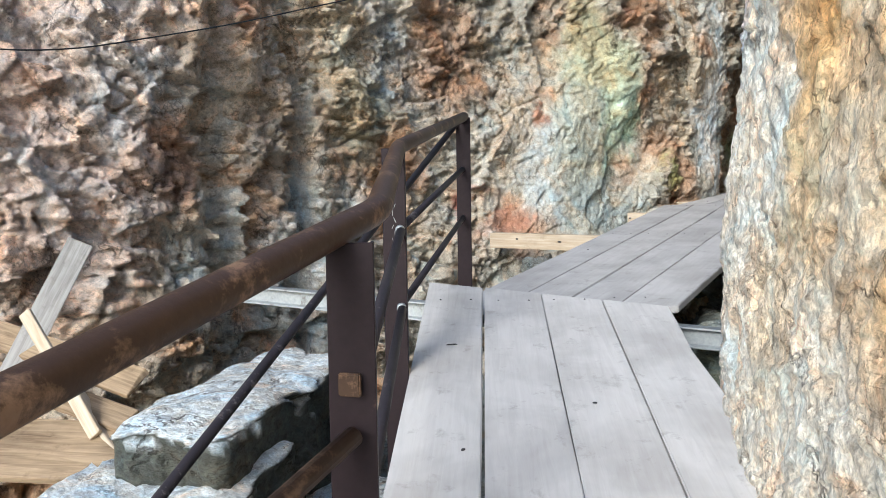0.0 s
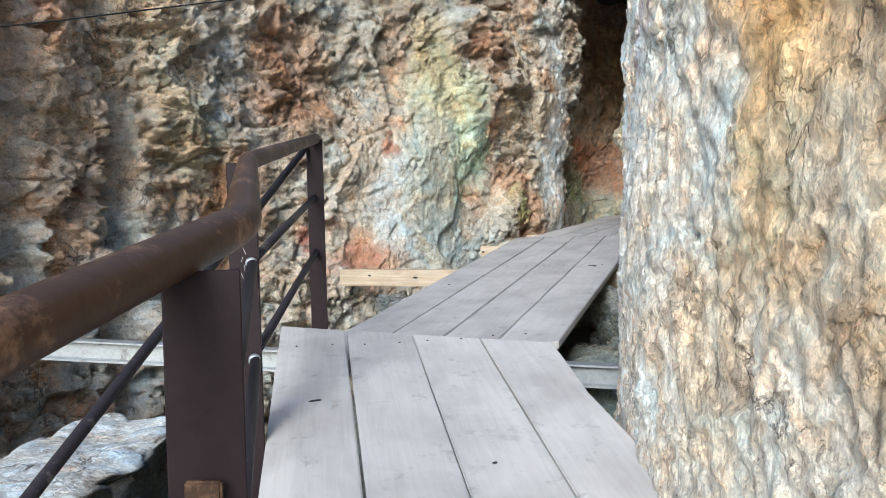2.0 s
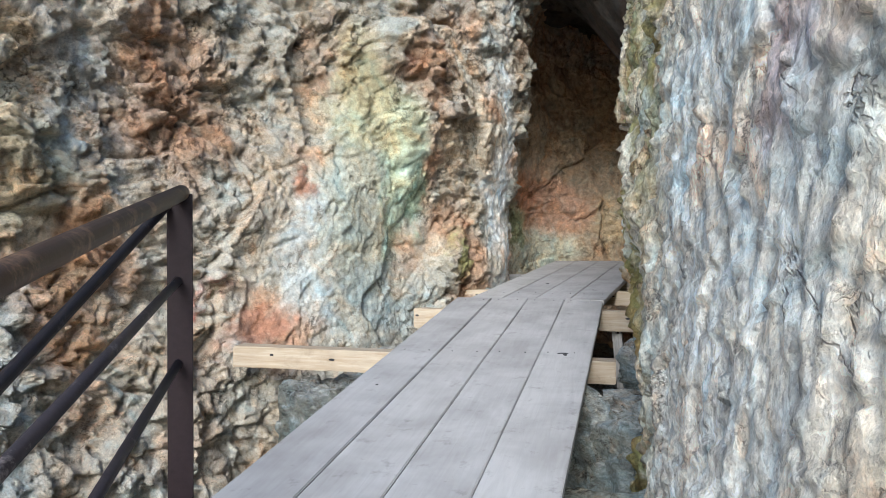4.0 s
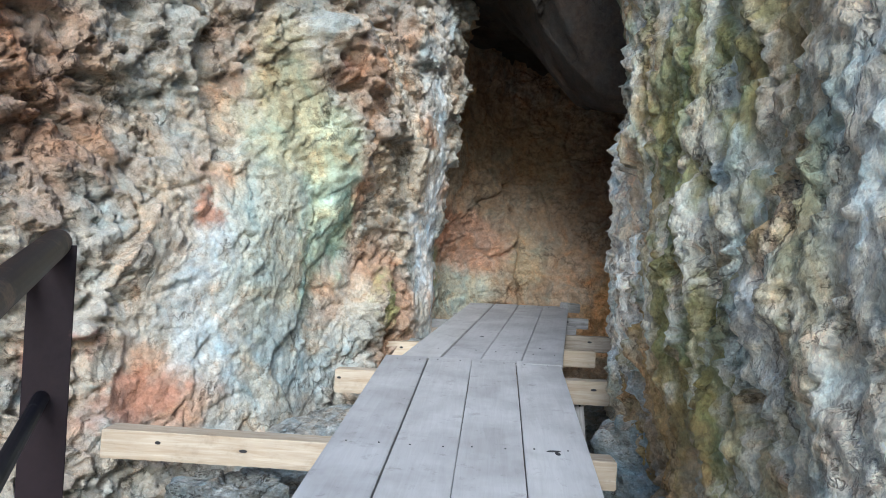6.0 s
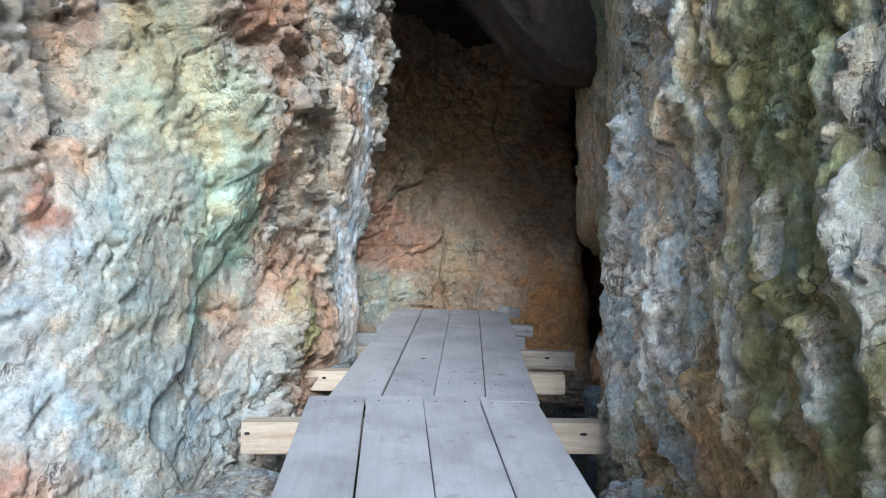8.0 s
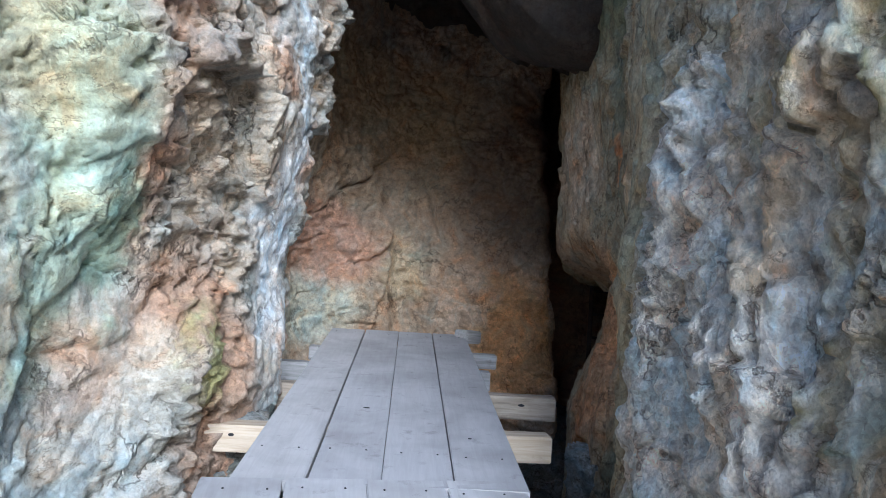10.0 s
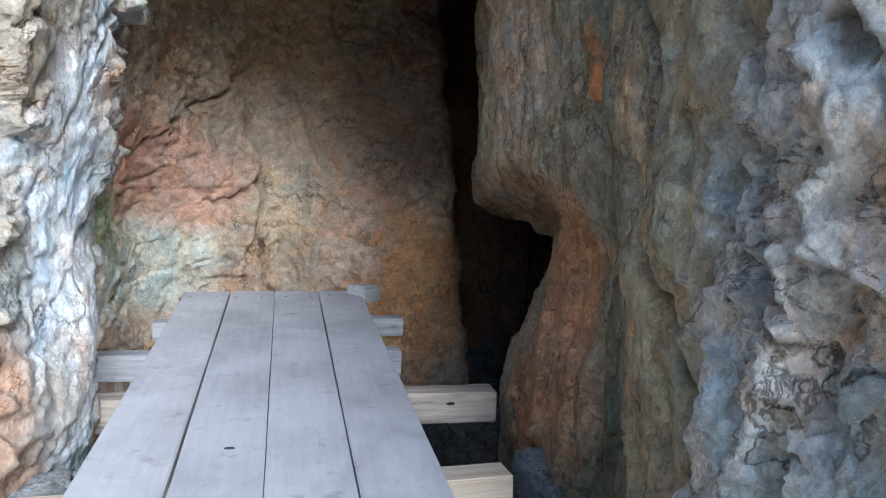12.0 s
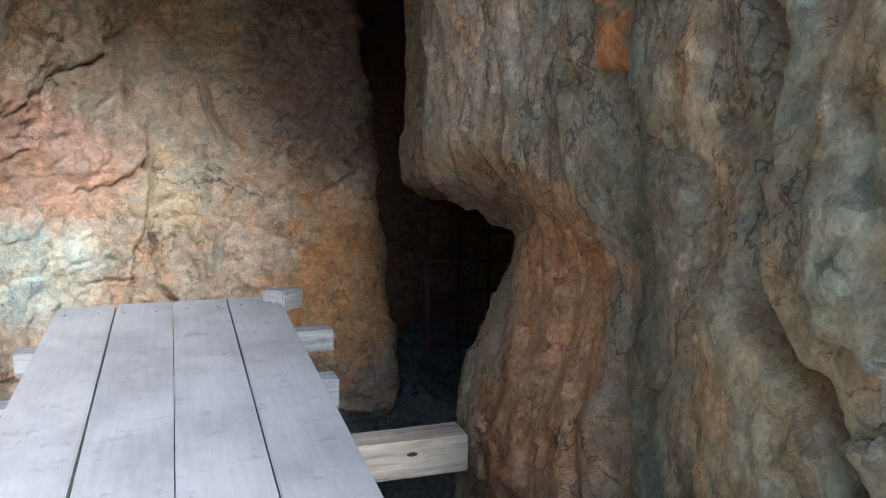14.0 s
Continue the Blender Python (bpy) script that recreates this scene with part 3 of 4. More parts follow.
def relief_right(grid):
    n = grid_normals(grid)
    p = grid.reshape(-1, 3)
    q = p + np.stack([fbm(p, 0.4, 3, 170 + k) for k in range(3)], 1) * 0.08
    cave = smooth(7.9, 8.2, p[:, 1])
    flute = smooth(4.2, 5.5, p[:, 1]) * (1 - cave)
    big = fbm(p * (1, 1, 0.6), 1.4, 3, 105) * (0.11 - 0.07 * cave)
    f1, e1 = facets(q * (1, 1, 0.6), 0.35, 111, 1.2)
    f2, e2 = facets(q * (1, 1, 0.55), 0.11, 123, 1.2)
    f3, e3 = facets(q * (1, 1, 0.8), 0.05, 131, 1.5)
    drip = fbm(q * (1, 1, 0.2), 0.11, 4, 140)
    pop = np.abs(fbm(q * (1, 1, 0.6), 0.08, 3, 160))
    thin = fbm(q * (1, 1, 0.25), 0.05, 3, 165)
    ridge = blob(p, 1.55, 7.95, 2.0, 0.55, 0.75, 2.4)
    d = big * (0.25 + 0.75 * smooth(4, 6, p[:, 1])) + f1 * (0.012 + 0.03 * smooth(3.8, 5.2, p[:, 1])) * (1 - 0.65 * cave) + (f2 * (0.006 + 0.010 * smooth(3.8, 5.2, p[:, 1])) + f3 * 0.009) * (1 - 0.8 * cave) + drip * (0.004 + 0.045 * flute * (1 - 0.6 * ridge) + 0.012 * cave)
    far = smooth(3.8, 5.2, p[:, 1])
    d += fbm(p, 0.1, 4, 150) * (0.003 + 0.011 * far) * (1 - 0.7 * cave) - pop * (0.006 + 0.02 * far + 0.03 * ridge) * (1 - 0.85 * cave)
    d += thin * 0.032 * flute - 0.05 * smooth(3.8, 5.5, p[:, 1]) * (1 - smooth(0.0, 0.07, np.abs(fbm(q * (1, 1, 0.5), 0.6, 4, 168)))) * (1 - 0.92 * cave) * smooth(-0.3, 0.4, fbm(p, 0.9, 2, 169))
    split = p[:, 1] - 8.27 - 0.34 * (p[:, 2] - 1.84) - 0.03 * np.sin(7 * p[:, 2]) - 0.05 * fbm(p, 0.4, 4, 177)
    d -= 0.16 * np.exp(-(split / 0.022) ** 2) * smooth(0.6, 1.4, p[:, 2])
    d += (0.06 * blob(p, 1.9, 8.48, 1.62, 0.16, 0.14, 0.35) + 0.045 * blob(p, 1.9, 8.5, 1.92, 0.1, 0.1, 0.1) + 0.045 * blob(p, 2.0, 8.64, 2.42, 0.08, 0.08, 0.14)) * smooth(0.0, 0.04, split)
    lumps, _ = facets(q * (1, 1, 0.6), 0.22, 178, 1.8)
    d += cave * lumps * 0.018
    d -= 0.07 * np.exp(-((p[:, 1] - 9.05) / 0.1) ** 2)
    d += 0.07 * smooth(0.25, 0.6, blob(q, 0.74, 5.05, 1.7, 0.22, 0.22, 0.24))
    d -= 0.05 * blob(p, 0.34, 3.02, 1.12, 0.06, 0.05, 0.05) + 0.09 * blob(q, 0.46, 1.78, 1.14, 0.3, 0.07, 0.035) + 0.06 * blob(p, 1.3, 7.3, 2.0, 0.1, 0.08, 0.07)
    return p - n.reshape(-1, 3) * d[:, None], cave, flute


inside = smooth(9.0, 10.0, right[:, :, 1])
right[:, :, 2] += inside * (0.14 * fbm(right.reshape(-1, 3) * (1, 1, 0.25), 0.7, 3, 181).reshape(inside.shape))
right_p, rcave, rflute = relief_right(right)
st = StainsAndShade(right_p, (0.80, 0.75, 0.66), 0.12, 240)
st.veil(smooth(-0.2, 0.7, fbm(right_p * (1, 1, 0.5), 0.8, 5, 190)) * 0.65, (0.86, 0.85, 0.81))
st.veil(smooth(0.1, 0.7, fbm(right_p * (1, 1, 0.5), 0.6, 5, 195)) * 0.45, (0.66, 0.46, 0.24))
st.add(0.5, 1.7, 1.8, 0.8, 0.75, 1.0, (0.74, 0.43, 0.15), 0.9)
st.add(0.5, 1.9, 1.3, 0.3, 0.3, 0.35, (0.8, 0.74, 0.62), 0.7)
st.add(0.42, 2.15, 1.6, 0.3, 0.28, 0.7, (0.76, 0.47, 0.20), 0.5)
st.add(0.42, 2.4, 0.9, 0.3, 0.3, 0.4, (0.70, 0.50, 0.27), 0.4)
st.add(0.5, 3.9, 1.6, 0.6, 1.0, 2.6, (0.82, 0.82, 0.79), 0.85)
st.add(0.4, 3.2, 2.0, 0.25, 0.25, 0.3, (0.70, 0.50, 0.52), 0.6)
st.veil(rflute * 0.9, (0.58, 0.51, 0.35))
st.veil(rflute * smooth(0.0, 0.6, fbm(right_p * (1, 1, 0.3), 0.5, 5, 198)) * 0.8, (0.29, 0.28, 0.11))
st.veil(rflute * smooth(0.1, 0.7, fbm(right_p * (1, 1, 0.4), 0.4, 5, 199)) * 0.8, (0.64, 0.62, 0.55))
streak = fbm(right_p * (1, 1, 0.25), 0.1, 4, 203, 0.6)
st.veil(rflute * smooth(0.1, 0.5, streak) * 0.7, (0.27, 0.24, 0.08))
st.veil(rflute * smooth(0.15, 0.6, -streak) * 0.8, (0.74, 0.71, 0.62))
st.veil(rflute * smooth(0.1, 0.5, fbm(right_p * (1, 1, 0.4), 0.3, 4, 207, 0.6)) * 0.5, (0.42, 0.24, 0.09))
st.add(1.2, 7.0, 2.0, 0.14, 0.2, 3.0, (0.62, 0.63, 0.64), 0.7)
st.add(1.0, 6.2, 2.6, 0.5, 0.4, 0.5, (0.30, 0.31, 0.12), 0.7)
st.add(1.1, 6.4, 0.9, 0.6, 0.6, 0.6, (0.50, 0.32, 0.14), 0.75)
st.add(0.72, 5.0, 1.7, 0.22, 0.26, 0.3, (0.74, 0.74, 0.71), 0.9)
st.add(1.5, 7.8, 2.0, 0.5, 0.6, 3.0, (0.52, 0.46, 0.34), 0.9)
crust = blob(right_p, 1.4, 7.65, 1.75, 0.5, 0.6, 0.75) * 1.6 + 0.55 * blob(right_p, 1.2, 7.0, 2.6, 0.4, 0.6, 0.8)
st.veil(smooth(0.45, 0.75, crust + 0.35 * fbm(right_p, 0.3, 4, 197, 0.6)) * 0.9, (0.84, 0.80, 0.73))
st.add(1.5, 8.02, 2.0, 0.08, 0.1, 3.0, (0.68, 0.64, 0.56), 0.6)
st.add(1.3, 7.2, 2.4, 0.2, 0.2, 1.2, (0.60, 0.45, 0.28), 0.7)
# brown veil past the cave mouth, darkened to hold the shade inside
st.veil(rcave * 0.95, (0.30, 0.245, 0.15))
st.add(1.7, 8.25, 1.8, 0.1, 0.12, 2.0, (0.38, 0.34, 0.22), 0.8)
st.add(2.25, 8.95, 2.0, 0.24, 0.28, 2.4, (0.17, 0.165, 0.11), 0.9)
st.add(1.9, 8.48, 1.65, 0.14, 0.16, 0.4, (0.46, 0.33, 0.18), 0.9)
st.add(1.75, 8.3, 1.9, 0.1, 0.1, 2.5, (0.36, 0.31, 0.20), 0.7)
st.add(2.0, 8.64, 2.42, 0.07, 0.09, 0.22, (0.60, 0.44, 0.27), 0.9)
st.add(2.75, 9.6, 1.4, 0.65, 0.55, 0.95, (0.56, 0.30, 0.15), 0.9)
st.add(2.34, 9.05, 2.55, 0.1, 0.1, 0.45, (0.56, 0.23, 0.08), 0.95)
st.add(2.75, 10.0, 2.75, 0.5, 0.55, 0.5, (0.52, 0.40, 0.28), 0.9)
st.add(2.9, 10.35, 2.12, 0.5, 0.6, 0.2, (0.38, 0.23, 0.13), 0.85)
st.add(2.5, 9.3, 1.9, 0.2, 0.22, 0.35, (0.52, 0.29, 0.14), 0.85)
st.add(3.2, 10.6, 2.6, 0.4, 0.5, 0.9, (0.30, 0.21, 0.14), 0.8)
# dark green overhang at the top, its shade painted in
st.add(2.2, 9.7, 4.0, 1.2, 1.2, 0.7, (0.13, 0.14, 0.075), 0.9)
for y, z in ((8.63, 2.02), (8.68, 1.89), (8.5, 1.8)):
    st.add(y - 6.63, y, z, 0.035, 0.035, 0.06, (0.68, 0.56, 0.38), 0.9)
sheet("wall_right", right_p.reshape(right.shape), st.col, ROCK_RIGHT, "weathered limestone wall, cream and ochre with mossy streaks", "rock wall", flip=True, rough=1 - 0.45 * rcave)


# the cave's roof, rubble floor and far ground
def slab_grid(x0, x1, y0, y1, step):
    nx, ny = int((x1 - x0) / step) + 1, int((y1 - y0) / step) + 1
    g = np.zeros((ny, nx, 3))
    g[:, :, 0], g[:, :, 1] = np.meshgrid(np.linspace(x0, x1, nx), np.linspace(y0, y1, ny))
    return g


# front edge reaches out of view to keep skylight off the cave
roof = slab_grid(-1.0, 8.0, 9.2, 16.5, 0.04)
rp = roof.reshape(-1, 3)
f1, e1 = facets(rp, 0.6, 311, 1.2)
rp[:, 2] = 4.6 + fbm(rp, 1.2, 4, 305) * 0.16 + f1 * 0.08 - 1.1 * smooth(1.2, 2.4, rp[:, 0]) * (1 - smooth(10.3, 11.4, rp[:, 1])) + 0.2 * smooth(11, 12, rp[:, 1])
rp[:, 2] += 0.5 * (1 - smooth(9.2, 9.7, rp[:, 1]))
# near-black brown: the roof's shade is in its base colour
st = StainsAndShade(rp, (0.06, 0.045, 0.035), 0.2, 340)
sheet("ceiling", rp.reshape(roof.shape), st.col, ROCK_LEFT, "dark brown rock roof of the cave, shade painted into its colour", "ceiling", flip=True)

floor = slab_grid(-6, 8, -7, 16, 0.05)
fp = floor.reshape(-1, 3)
f1, e1 = facets(fp, 0.5, 411, 1.2)
f2, e2 = facets(fp, 0.18, 421, 1.2)
fp[:, 2] = -1.3 + 0.1 * fp[:, 1] + fbm(fp, 1.0, 4, 405) * 0.15 + f1 * 0.12 + f2 * 0.04
st = StainsAndShade(fp, (0.2, 0.21, 0.2), 0.2, 440)
sheet("floor", fp.reshape(floor.shape), st.col, ROCK_FLOOR, "grey rubble floor of the gully below the boardwalk", "rubble floor")

# the rock behind the gate at the end of the side passage
end = wall_grid([(-1.8, [(4.6, 15.2), (5.8, 14.3), (7.4, 13.2)]), (1.5, [(4.6, 15.3), (5.8, 14.4), (7.4, 13.3)]), (5.0, [(4.4, 15.0), (5.6, 14.1), (7.4, 13.0)])], 0.05, 0.05)
ep = end.reshape(-1, 3)
ep[:, 1] += fbm(ep, 0.7, 4, 605) * 0.15
st = StainsAndShade(ep, BROWN, 0.2, 640)
sheet("wall_end", ep.reshape(end.shape), st.col, ROCK_LEFT, "dark rock behind the iron gate", "rock wall", flip=True)

# the open ground outside
ground = slab_grid(-400, 400, -600, 200, 16)
gp = ground.reshape(-1, 3)
gp[:, 2] = -2.4
st = StainsAndShade(gp, (0.36, 0.32, 0.26), 0.2, 540)
sheet("ground", gp.reshape(ground.shape), st.col, ROCK_FLOOR, "bare stony ground outside the gully", "ground")


# ---- boardwalk ----
def deck(centre, heading, slope, near, far, pitch, thick, skew_far, skew_near, label, waney=False):
    """Four planks side by side. centre: a point on the top, on the middle line; near and far: metres before and past it."""
    f = Vector((math.sin(radians(heading)), math.cos(radians(heading)), slope)).normalized()
    c = Vector((math.cos(radians(heading)), -math.sin(radians(heading)), 0))
    n = c.cross(f)
    m = Matrix((c, f, n)).transposed().to_4x4()
    m.translation = Vector(centre)
    top = thing("boardwalk_section", m, label, "boardwalk", "boardwalk sections")
    for k in range(4):
        slit = (0.0, 0.006, 0.002, 0.0035, 0.0)
        lo, hi = (k - 2) * pitch + slit[k], (k - 1) * pitch - slit[k + 1]
        mid = (lo + hi) / 2
        y0, y1 = near + skew_near * mid, far + skew_far * mid
        bm = bmesh.new()
        cuts = 28
        rows = []
        for j in range(cuts + 1):
            s = j / cuts
            ring = []
            for x, dz in ((lo, 0), (hi, 0), (hi, -thick), (lo, -thick)):
                y = (near + skew_near * x) * (1 - s) + (far + skew_far * x) * s
                wob = 0.0025 * noise.noise((x * 9 + k * 7.1, y * 1.3, 1.7))
                if waney and k == 3 and x == hi:
                    wob += 0.035 * noise.noise((2.2, y * 1.9, 0.4)) + 0.012 * noise.noise((1.2, y * 7, 0.4))
                lift = 0.003 * noise.noise((k * 3.3, y * 0.9, 5.1)) + (0.002 * (k % 2))
                ring.append(bm.verts.new((x + wob, y, dz + lift)))
            rows.append(ring)
        for a, b in zip(rows, rows[1:]):
            for q in range(4):
                bm.faces.new((a[q], a[(q + 1) % 4], b[(q + 1) % 4], b[q]))
        bm.faces.new(rows[0])
        bm.faces.new(rows[-1][::-1])
        bmesh.ops.recalc_face_normals(bm, faces=bm.faces)
        sharp = [e for e in bm.edges if e.calc_face_angle() > 0.8]
        bmesh.ops.bevel(bm, geom=sharp, offset=0.005, segments=2, affect="EDGES")
        part("plank", bm, DECK, top)
    return top, m


deck1, M1 = deck((-0.65, 4.17, 0.632), -13.0, 0.225, -5.6, 0.0, 0.328, 0.045, -0.33, 0.0, "grey weathered plank walkway ramping up beside the railing", True)
deck2, M2 = deck((0.692, 8.592, 1.085), 17.0, 0.128, -4.56, 0.0, 0.333, 0.045, 0.0, 0.50, "grey weathered plank walkway over timber joists")
deck3, M3 = deck((0.755, 8.575, 1.08), 23.0, 0.078, -0.06, 3.8, 0.31, 0.045, 0.0, 0.0, "dusty grey plank walkway ending at the cave wall")


def fleck(m, x, y, sx, sy, turn, name, label):
    bm = bmesh.new()
    bmesh.ops.create_cone(bm, cap_ends=True, segments=10, radius1=1, radius2=0.8, depth=0.3)
    for v in bm.verts:
        v.co.x *= sx * (1 + 0.35 * noise.noise((v.co.x * 2, v.co.y * 2, x * 7)))
        v.co.y *= sy
        v.co.z *= 0.012
    ob = new(name, mesh_of(name, bm, NAIL))
    ob.matrix_basis = m @ pose(x, y, 0.0045, 0, 0, turn)
    return ob


def joist(a, b, w, h, material, label):
    """A squared timber between two points of its top's middle line."""
    a, b = Vector(a), Vector(b)
    d = (b - a).normalized()
    side = Vector((0, 0, 1)).cross(d).normalized()
    up = d.cross(side)
    m = Matrix((d, side, up)).transposed().to_4x4()
    m.translation = (a + b) / 2
    bm = box_bm((b - a).length, w, h, 0.006, (0, 0, -h / 2), 8, 0)
    for v in bm.verts:
        v.co += Vector((0, 0.004 * noise.noise(v.co * 4 + a), 0.004 * noise.noise(v.co * 4 + b)))
    ob = new("timber_joist", mesh_of("timber_joist", bm, material))
    ob.matrix_basis = m
    length = (b - a).length
    for k in range(4):
        x = length * (-0.44 + 0.27 * k + 0.06 * math.sin(7 * a.x + 3 * k))
        spot = fleck(Matrix(), 0, 0, 0.016 + 0.006 * (k % 2), 0.009, 20 * k, "knot", "")
        spot.matrix_basis = pose(x, -w / 2 - 0.004, -h * (0.35 + 0.1 * (k % 3)), 90)
        spot.parent = ob
    return tagged(ob, label, "timber beam", "joists under the boardwalk")


joist((-1.64, 7.40, 0.835), (0.97, 6.72, 0.79), 0.17, 0.15, NEW_TIMBER, "pale new squared timber beam jutting from under the planks")
joist((-0.33, 8.62, 1.0), (1.67, 8.02, 1.0), 0.15, 0.17, NEW_TIMBER, "pale sawn timber beam under the plank joint")
joist((0.14, 9.72, 1.11), (1.92, 9.06, 1.11), 0.14, 0.14, NEW_TIMBER, "pale sawn timber beam with a dark end")
joist((0.56, 10.68, 1.17), (2.45, 9.80, 1.17), 0.15, 0.15, OLD_TIMBER, "weathered brown timber beam under the planks")
joist((0.8, 11.3, 1.22), (2.4, 10.6, 1.22), 0.14, 0.14, GREY_TIMBER, "greyed timber beam deep under the walkway")
joist((1.35, 11.9, 1.26), (2.85, 11.3, 1.26), 0.14, 0.12, GREY_TIMBER, "greyed timber beam near the cave wall")

# ---- railing ----
railing = thing("railing", pose(0, 0, 0), "brown-painted welded steel railing with worn tube handrail", "railing")
CHANNEL = [(-0.05, -0.03), (0.05, -0.03), (0.05, 0.03), (0.042, 0.03), (0.042, -0.022), (-0.042, -0.022), (-0.042, 0.03), (-0.05, 0.03)]


def post(x, y, z0, z1, turn, wide=1.0):
    bm = profile_bm([(a * wide, b * wide) for a, b in CHANNEL], z1 - z0)
    ob = part("post", bm, PAINT, railing, "upright steel channel post with chipped brown paint")
    ob.matrix_basis = pose(x, y, z0, 0, 0, turn)
    return ob


POST_C, POST_A, POST_B = (-0.635, 1.45), (-1.12, 3.05), (-1.33, 5.05)
post(*POST_C, -0.7, 1.085, 20)
post(*POST_A, -0.5, 1.40, 15)
post(*POST_B, 0.1, 1.75, 15)
part("handrail", tube_bm([(-0.76, -1.2, 0.64), (-0.70, 0.5, 0.93), (-0.64, 1.63, 1.15), (-1.09, 3.03, 1.405), (-1.32, 5.04, 1.755)], 0.033, 18, 0.07), TUBE, railing, "worn brown tube handrail", True)
for dz in (0.36, 0.70):
    part("rail", tube_bm([(-1.10, 3.03, 1.40 - dz), (-1.33, 5.02, 1.75 - dz)], 0.018), BAR, railing, "", True)
    part("rail", tube_bm([(-0.645, 1.47, 1.08 - dz), (-1.075, 3.0, 1.40 - dz)], 0.02), BAR, railing, "", True)
    part("rail_end", tube_bm([(-1.079, 3.003, 1.402 - dz), (-1.085, 3.02, 1.408 - dz)], 0.021), ZINC, railing, "bare cut end of a rail", True)
part("rail", tube_bm([(-0.615, 1.40, 0.68), (-0.72, 0.9, 0.56), (-0.76, -0.4, 0.30)], 0.022), TUBE, railing, "", True)
part("brace", tube_bm([(-1.37, 5.03, 1.71), (-1.45, 1.87, 0.30), (-1.47, 1.0, -0.09), (-1.5, 0.2, -0.45)], 0.02), BAR, railing, "long diagonal steel bar", True)
part("weld_plate", box_bm(0.05, 0.012, 0.05, 0.003, (-0.627, 1.413, 0.785)), TUBE, railing, "broken weld on the post")

# ---- steel beam across the gully ----
IBEAM = [(-0.05, 0), (0.05, 0), (0.05, 0.012), (0.006, 0.018), (0.006, 0.102), (0.05, 0.108), (0.05, 0.12), (-0.05, 0.12), (-0.05, 0.108), (-0.006, 0.102), (-0.006, 0.018), (-0.05, 0.012)]
a, b = Vector((-3.75, 4.62, 0.53)), Vector((0.8, 4.35, 0.28))
beam = new("steel_beam", mesh_of("steel_beam", profile_bm(IBEAM, (b - a).length), ZINC))
d = (b - a).normalized()
side = Vector((0, 0, 1)).cross(d).normalized()
mm = Matrix((side, d.cross(side), d)).transposed().to_4x4()
mm.translation = a
beam.matrix_basis = mm
tagged(beam, "galvanised steel I-beam spanning the gully under the boardwalk", "steel beam")

# ---- iron gate in the side passage ----
gate = thing("iron_gate", pose(5.5, 12.75, 0.35, 0, 0, -45), "rusty barred iron gate closing a dark passage", "gate")
for x in (-0.45, 0.45):
    part("gate_post", box_bm(0.05, 0.05, 2.1, 0.004, (x, 0, 1.05)), RUST, gate)
for x in (-0.15, 0.15):
    part("upright_bar", tube_bm([(x, 0, 0), (x, 0, 2.1)], 0.012, 8), RUST, gate)
for k in range(8):
    part("cross_bar", box_bm(0.9, 0.02, 0.035, 0.003, (0, 0, 0.05 + k * 0.285)), RUST, gate)


# ---- boulders and ledges ----
def boulder(name, centre, size, turn, seed, label, colour, top, category="boulder", tilt=0.0, flat=False):
    """A broken block with flat facets; its dusty upper side is painted paler, as if lit from above."""
    bm = bmesh.new()
    bmesh.ops.create_cube(bm, size=2)
    bmesh.ops.subdivide_edges(bm, edges=bm.edges, cuts=34, use_grid_fill=True)
    v = np.array([w.co[:] for w in bm.verts])
    r = (np.abs(v) ** 9).sum(1) ** (1 / 9)
    v = v / r[:, None] * np.array(size) / 2
    nrm = v / np.linalg.norm(v, axis=1, keepdims=True)
    low = min(size)
    g1, h1 = facets(v + seed * 3.1, 0.55 * low + 0.08, seed, 1.2)
    g2, h2 = facets(v + seed * 3.1, 0.12, seed + 9, 1.2)
    v = v + nrm * (g1 * 0.09 * low + g2 * 0.02 + fbm(v + seed, 0.3, 4, seed) * 0.05)[:, None]
    if flat:
        top_z = size[2] * 0.36 + 0.05 * fbm(v * (1, 1, 0), 0.5, 3, seed + 2)
        v[:, 2] = np.where(v[:, 2] > top_z, top_z + (v[:, 2] - top_z) * 0.18, v[:, 2])
    for w, c in zip(bm.verts, v):
        w.co = c
    bm.normal_update()
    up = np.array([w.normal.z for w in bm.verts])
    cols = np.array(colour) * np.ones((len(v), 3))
    # upward faces take the paler colour: dusty, with top light painted in
    lit_top = smooth(0.35, 0.6, up + 0.35 * fbm(v, 0.2, 3, seed + 4))[:, None]
    cols = cols * (1 - lit_top) + np.array(top) * lit_top
    me = mesh_of(name, bm, ROCK_FLOOR, True)
    a = me.color_attributes.new("mineral_and_shade", "FLOAT_COLOR", "POINT")
    rgba = np.ones((len(v), 4), np.float32)
    rgba[:, :3] = cols
    a.data.foreach_set("color", rgba.reshape(-1))
    fine = me.attributes.new("relief", "FLOAT", "POINT")
    fine.data.foreach_set("value", np.ones(len(v), np.float32))
    ob = new(name, me)
    ob.matrix_basis = pose(*centre, tilt, 0, turn)
    return tagged(ob, label, category)


# ledge colours with the light in them: bright dusty top, shaded sides
LIT_DUSTY_TOP, SHADED_SIDE = (0.74, 0.78, 0.80), (0.11, 0.115, 0.10)
boulder("rock_ledge", (-1.97, 3.3, -0.33), (0.58, 1.75, 1.55), 5, 3, "flat rock ledge with a pale dusty top, top light painted in", SHADED_SIDE, LIT_DUSTY_TOP, "rock ledge", 0.0, True)
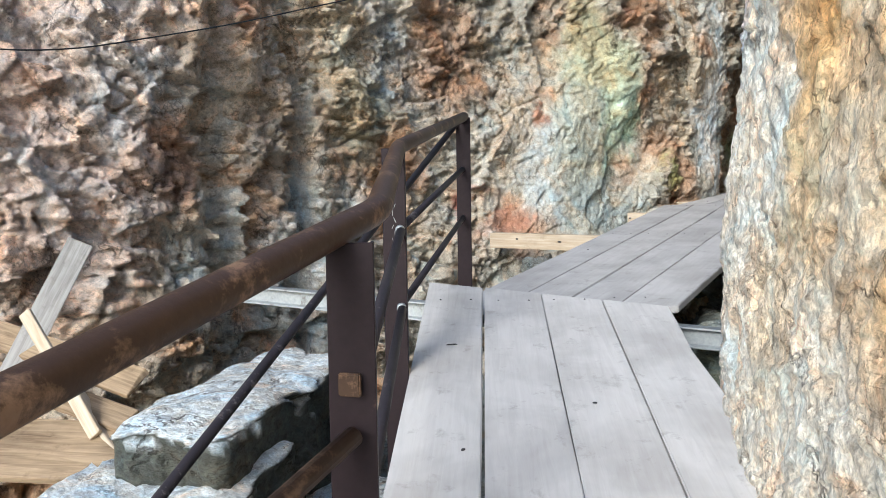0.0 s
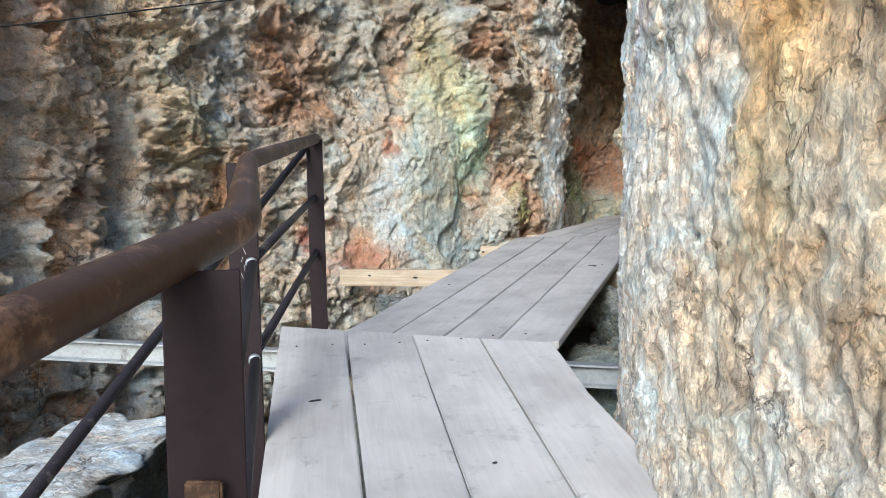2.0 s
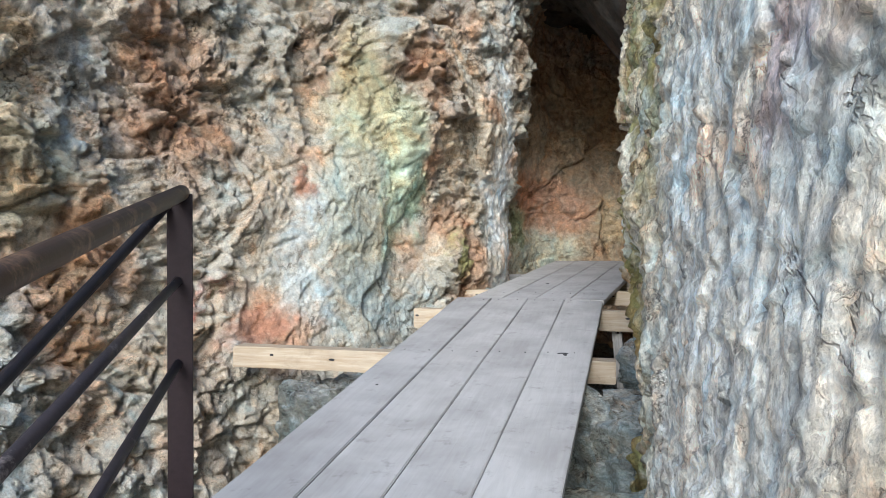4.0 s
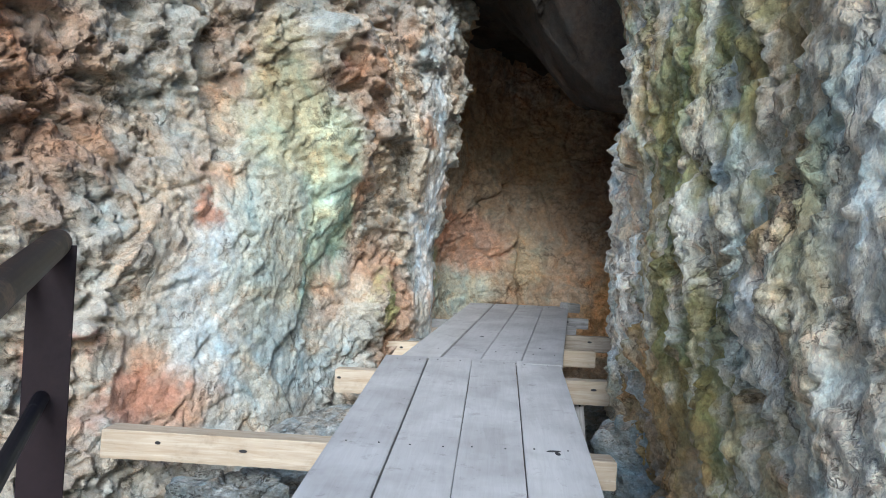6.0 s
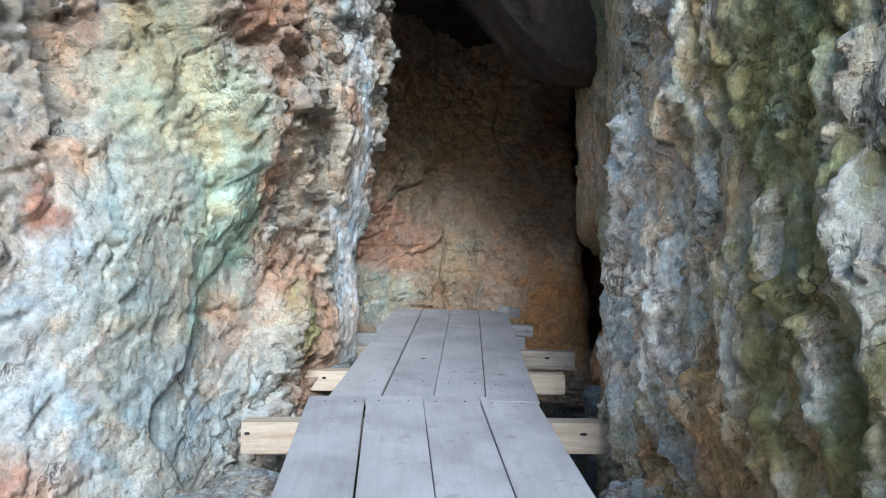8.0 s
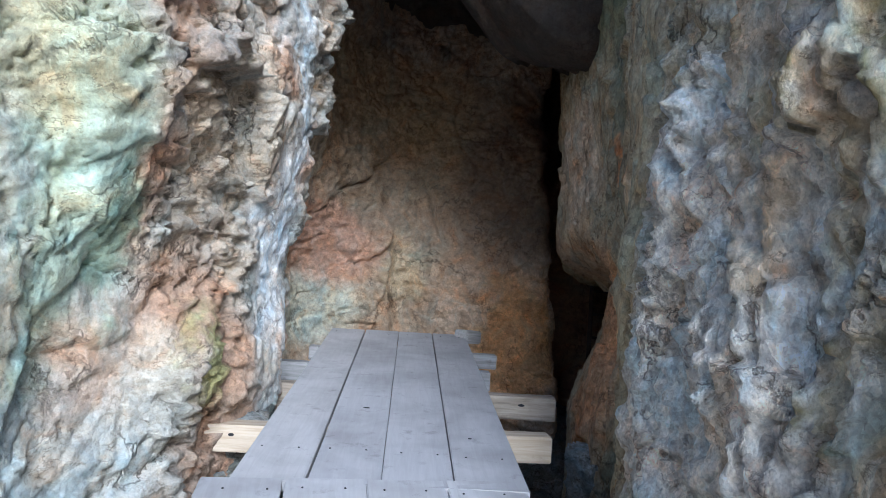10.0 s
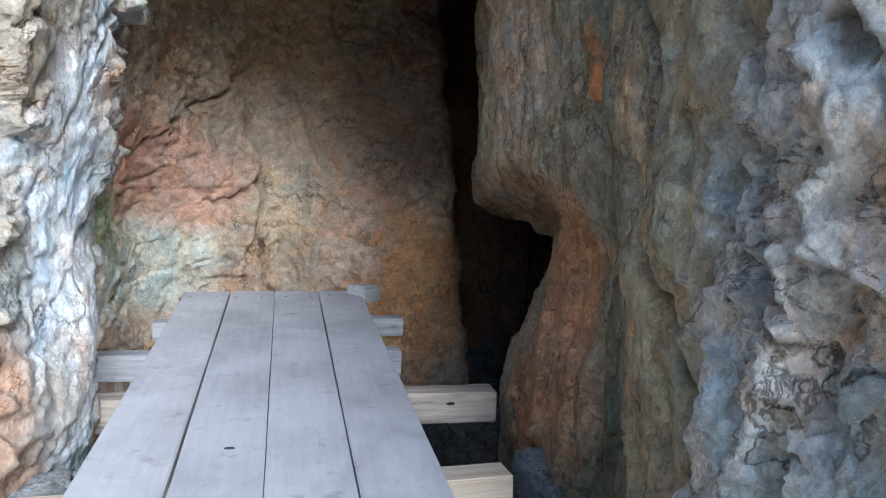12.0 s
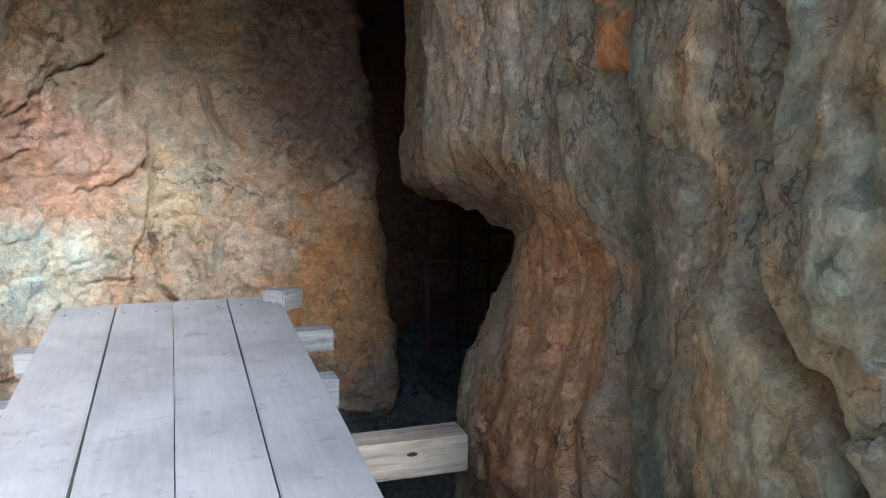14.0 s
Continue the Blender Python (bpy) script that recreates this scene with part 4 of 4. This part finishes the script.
boulder("rock_ledge", (-1.9, 2.45, -0.5), (0.7, 1.05, 1.5), 8, 5, "stepped rock ledge with a pale dusty top, top light painted in", SHADED_SIDE, LIT_DUSTY_TOP, "rock ledge", 0.0, True)
boulder("rock_ledge", (-1.45, 3.0, -0.85), (0.6, 1.4, 1.4), 4, 7, "low rock shelf with a pale dusty top, top light painted in", SHADED_SIDE, LIT_DUSTY_TOP, "rock ledge", 0.0, True)
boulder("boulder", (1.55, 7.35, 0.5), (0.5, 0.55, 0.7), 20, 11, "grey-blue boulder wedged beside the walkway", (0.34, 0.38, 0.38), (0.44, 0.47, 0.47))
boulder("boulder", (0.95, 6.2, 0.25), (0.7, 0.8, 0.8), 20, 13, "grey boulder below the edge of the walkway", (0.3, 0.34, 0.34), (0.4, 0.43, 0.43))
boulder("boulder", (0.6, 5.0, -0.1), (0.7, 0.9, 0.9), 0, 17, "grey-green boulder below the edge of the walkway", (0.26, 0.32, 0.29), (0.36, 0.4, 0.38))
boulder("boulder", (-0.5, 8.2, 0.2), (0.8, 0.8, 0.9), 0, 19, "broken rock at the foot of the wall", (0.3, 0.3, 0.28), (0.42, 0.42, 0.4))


# ---- loose boards on the ledge ----
def board(name, a, b, width, thick, material, label, roll=0.0, ragged=0.0):
    a, b = Vector(a), Vector(b)
    d = (b - a).normalized()
    side = Vector((0, 0, 1)).cross(d).normalized()
    m = Matrix((d, side, d.cross(side))).transposed().to_4x4() @ pose(0, 0, 0, roll)
    m.translation = (a + b) / 2
    bm = box_bm((b - a).length, width, thick, 0.003, (0, 0, 0), 10, 0)
    for v in bm.verts:
        end = abs(v.co.x) / ((b - a).length / 2)
        if end > 0.93:
            v.co.x += ragged * noise.noise((v.co.y * 22, v.co.z * 9, a.x * 5))
        v.co.z += 0.004 * noise.noise(v.co * 3 + a)
    ob = new(name, mesh_of(name, bm, material))
    ob.matrix_basis = m
    return tagged(ob, label, "board", "loose boards on the ledge")


board("board", (-3.02, 3.27, 0.97), (-3.2, 2.80, 0.10), 0.13, 0.03, GREY_TIMBER, "greyed board leaning against the rock", -66, 0.02)
board("board", (-2.95, 2.82, 0.66), (-2.38, 2.62, 0.16), 0.06, 0.025, NEW_TIMBER, "narrow pale slat leaning on the ledge", 60)
board("board", (-2.22, 2.6, 0.10), (-3.4, 2.45, 0.10), 0.34, 0.035, BOARD_TIMBER, "broad splintered plank lying on the ledge", -28, 0.12)
board("board", (-2.3, 2.72, 0.20), (-3.4, 2.95, 0.34), 0.14, 0.03, BOARD_TIMBER, "brown board lying across the heap", -20, 0.05)
board("board", (-2.35, 2.85, 0.34), (-3.5, 3.1, 0.50), 0.16, 0.03, BOARD_TIMBER, "old plank with a splintered end", -35, 0.08)
board("board", (-2.26, 2.62, 0.10), (-2.75, 2.85, 0.34), 0.07, 0.025, NEW_TIMBER, "short pale slat lying on the heap", 20)

cable = new("cable", mesh_of("cable", tube_bm([(-4.2, 2.6, 2.02), (-3.55, 3.75, 2.12), (-2.92, 4.62, 2.42), (-2.3, 5.5, 2.78), (-1.65, 6.3, 3.10), (-0.9, 7.3, 3.55)], 0.005, 8, 0.3), CABLE, True))
tagged(cable, "thin dark cable strung along the rock wall", "cable")


# ---- nails in the planks ----
def on_deck(m, parent, x, y, sx, sy, turn=0.0, name="nail_head"):
    ob = fleck(Matrix(), x, y, sx, sy, turn, name, "")
    ob.parent = parent


for k, m, d, y in ((0, M1, deck1, -0.10), (1, M2, deck2, -0.12), (2, M3, deck3, 3.62), (3, M3, deck3, 0.35), (4, M2, deck2, -1.9)):
    for j in range(4):
        for o in (-0.09, 0.08):
            on_deck(m, d, (j - 1.5) * 0.32 + o + 0.01 * math.sin(9 * j + k), y + 0.02 * math.sin(5 * j + 3 * k), 0.005, 0.005)
on_deck(M1, deck1, -0.48, -0.72, 0.028, 0.006, 10, "knot")
on_deck(M1, deck1, -0.40, -1.65, 0.010, 0.006, 40, "knot")
on_deck(M1, deck1, 0.12, -1.30, 0.010, 0.005, 0, "knot")
on_deck(M2, deck2, 0.48, -1.90, 0.040, 0.010, 5, "knot")
on_deck(M2, deck2, 0.50, -1.93, 0.014, 0.022, 20, "knot")
on_deck(M2, deck2, -0.5, -2.7, 0.008, 0.008, 0, "knot")
on_deck(M3, deck3, 0.42, 0.62, 0.010, 0.009, 0, "knot")
on_deck(M3, deck3, -0.13, 1.1, 0.02, 0.008, 0, "knot")

# stub and wedge that prop the timbers
joist((1.42, 8.15, 0.84), (1.47, 8.13, 0.25), 0.10, 0.08, GREY_TIMBER, "short grey prop under the timber beam")

# ---- small things at the walkway's edges ----
block = new("stone_block", mesh_of("stone_block", box_bm(0.22, 0.16, 0.12, 0.012), GREY_TIMBER))
block.matrix_basis = pose(2.80, 11.75, 1.37, 0, 4, 25)
tagged(block, "pale squared block on the beam beside the planks", "block")
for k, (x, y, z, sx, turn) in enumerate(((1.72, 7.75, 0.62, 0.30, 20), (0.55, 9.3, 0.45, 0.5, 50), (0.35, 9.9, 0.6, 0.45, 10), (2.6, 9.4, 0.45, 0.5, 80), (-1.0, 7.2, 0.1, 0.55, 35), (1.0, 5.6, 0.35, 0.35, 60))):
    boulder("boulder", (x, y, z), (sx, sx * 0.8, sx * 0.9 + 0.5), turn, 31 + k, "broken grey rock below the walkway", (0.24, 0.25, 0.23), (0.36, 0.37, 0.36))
for k in range(6):
    bm = box_bm(0.0018, 0.002, 0.026 - 0.003 * (k % 3), 0)
    ob = part("scratch", bm, ZINC, railing, "pale scratch in the paint" if k == 0 else "")
    ob.matrix_basis = pose(-1.118 + 0.009 * (k % 2), 3.0195, 1.0 + 0.03 * k, 0, 22 * (k % 3) - 22, 15)
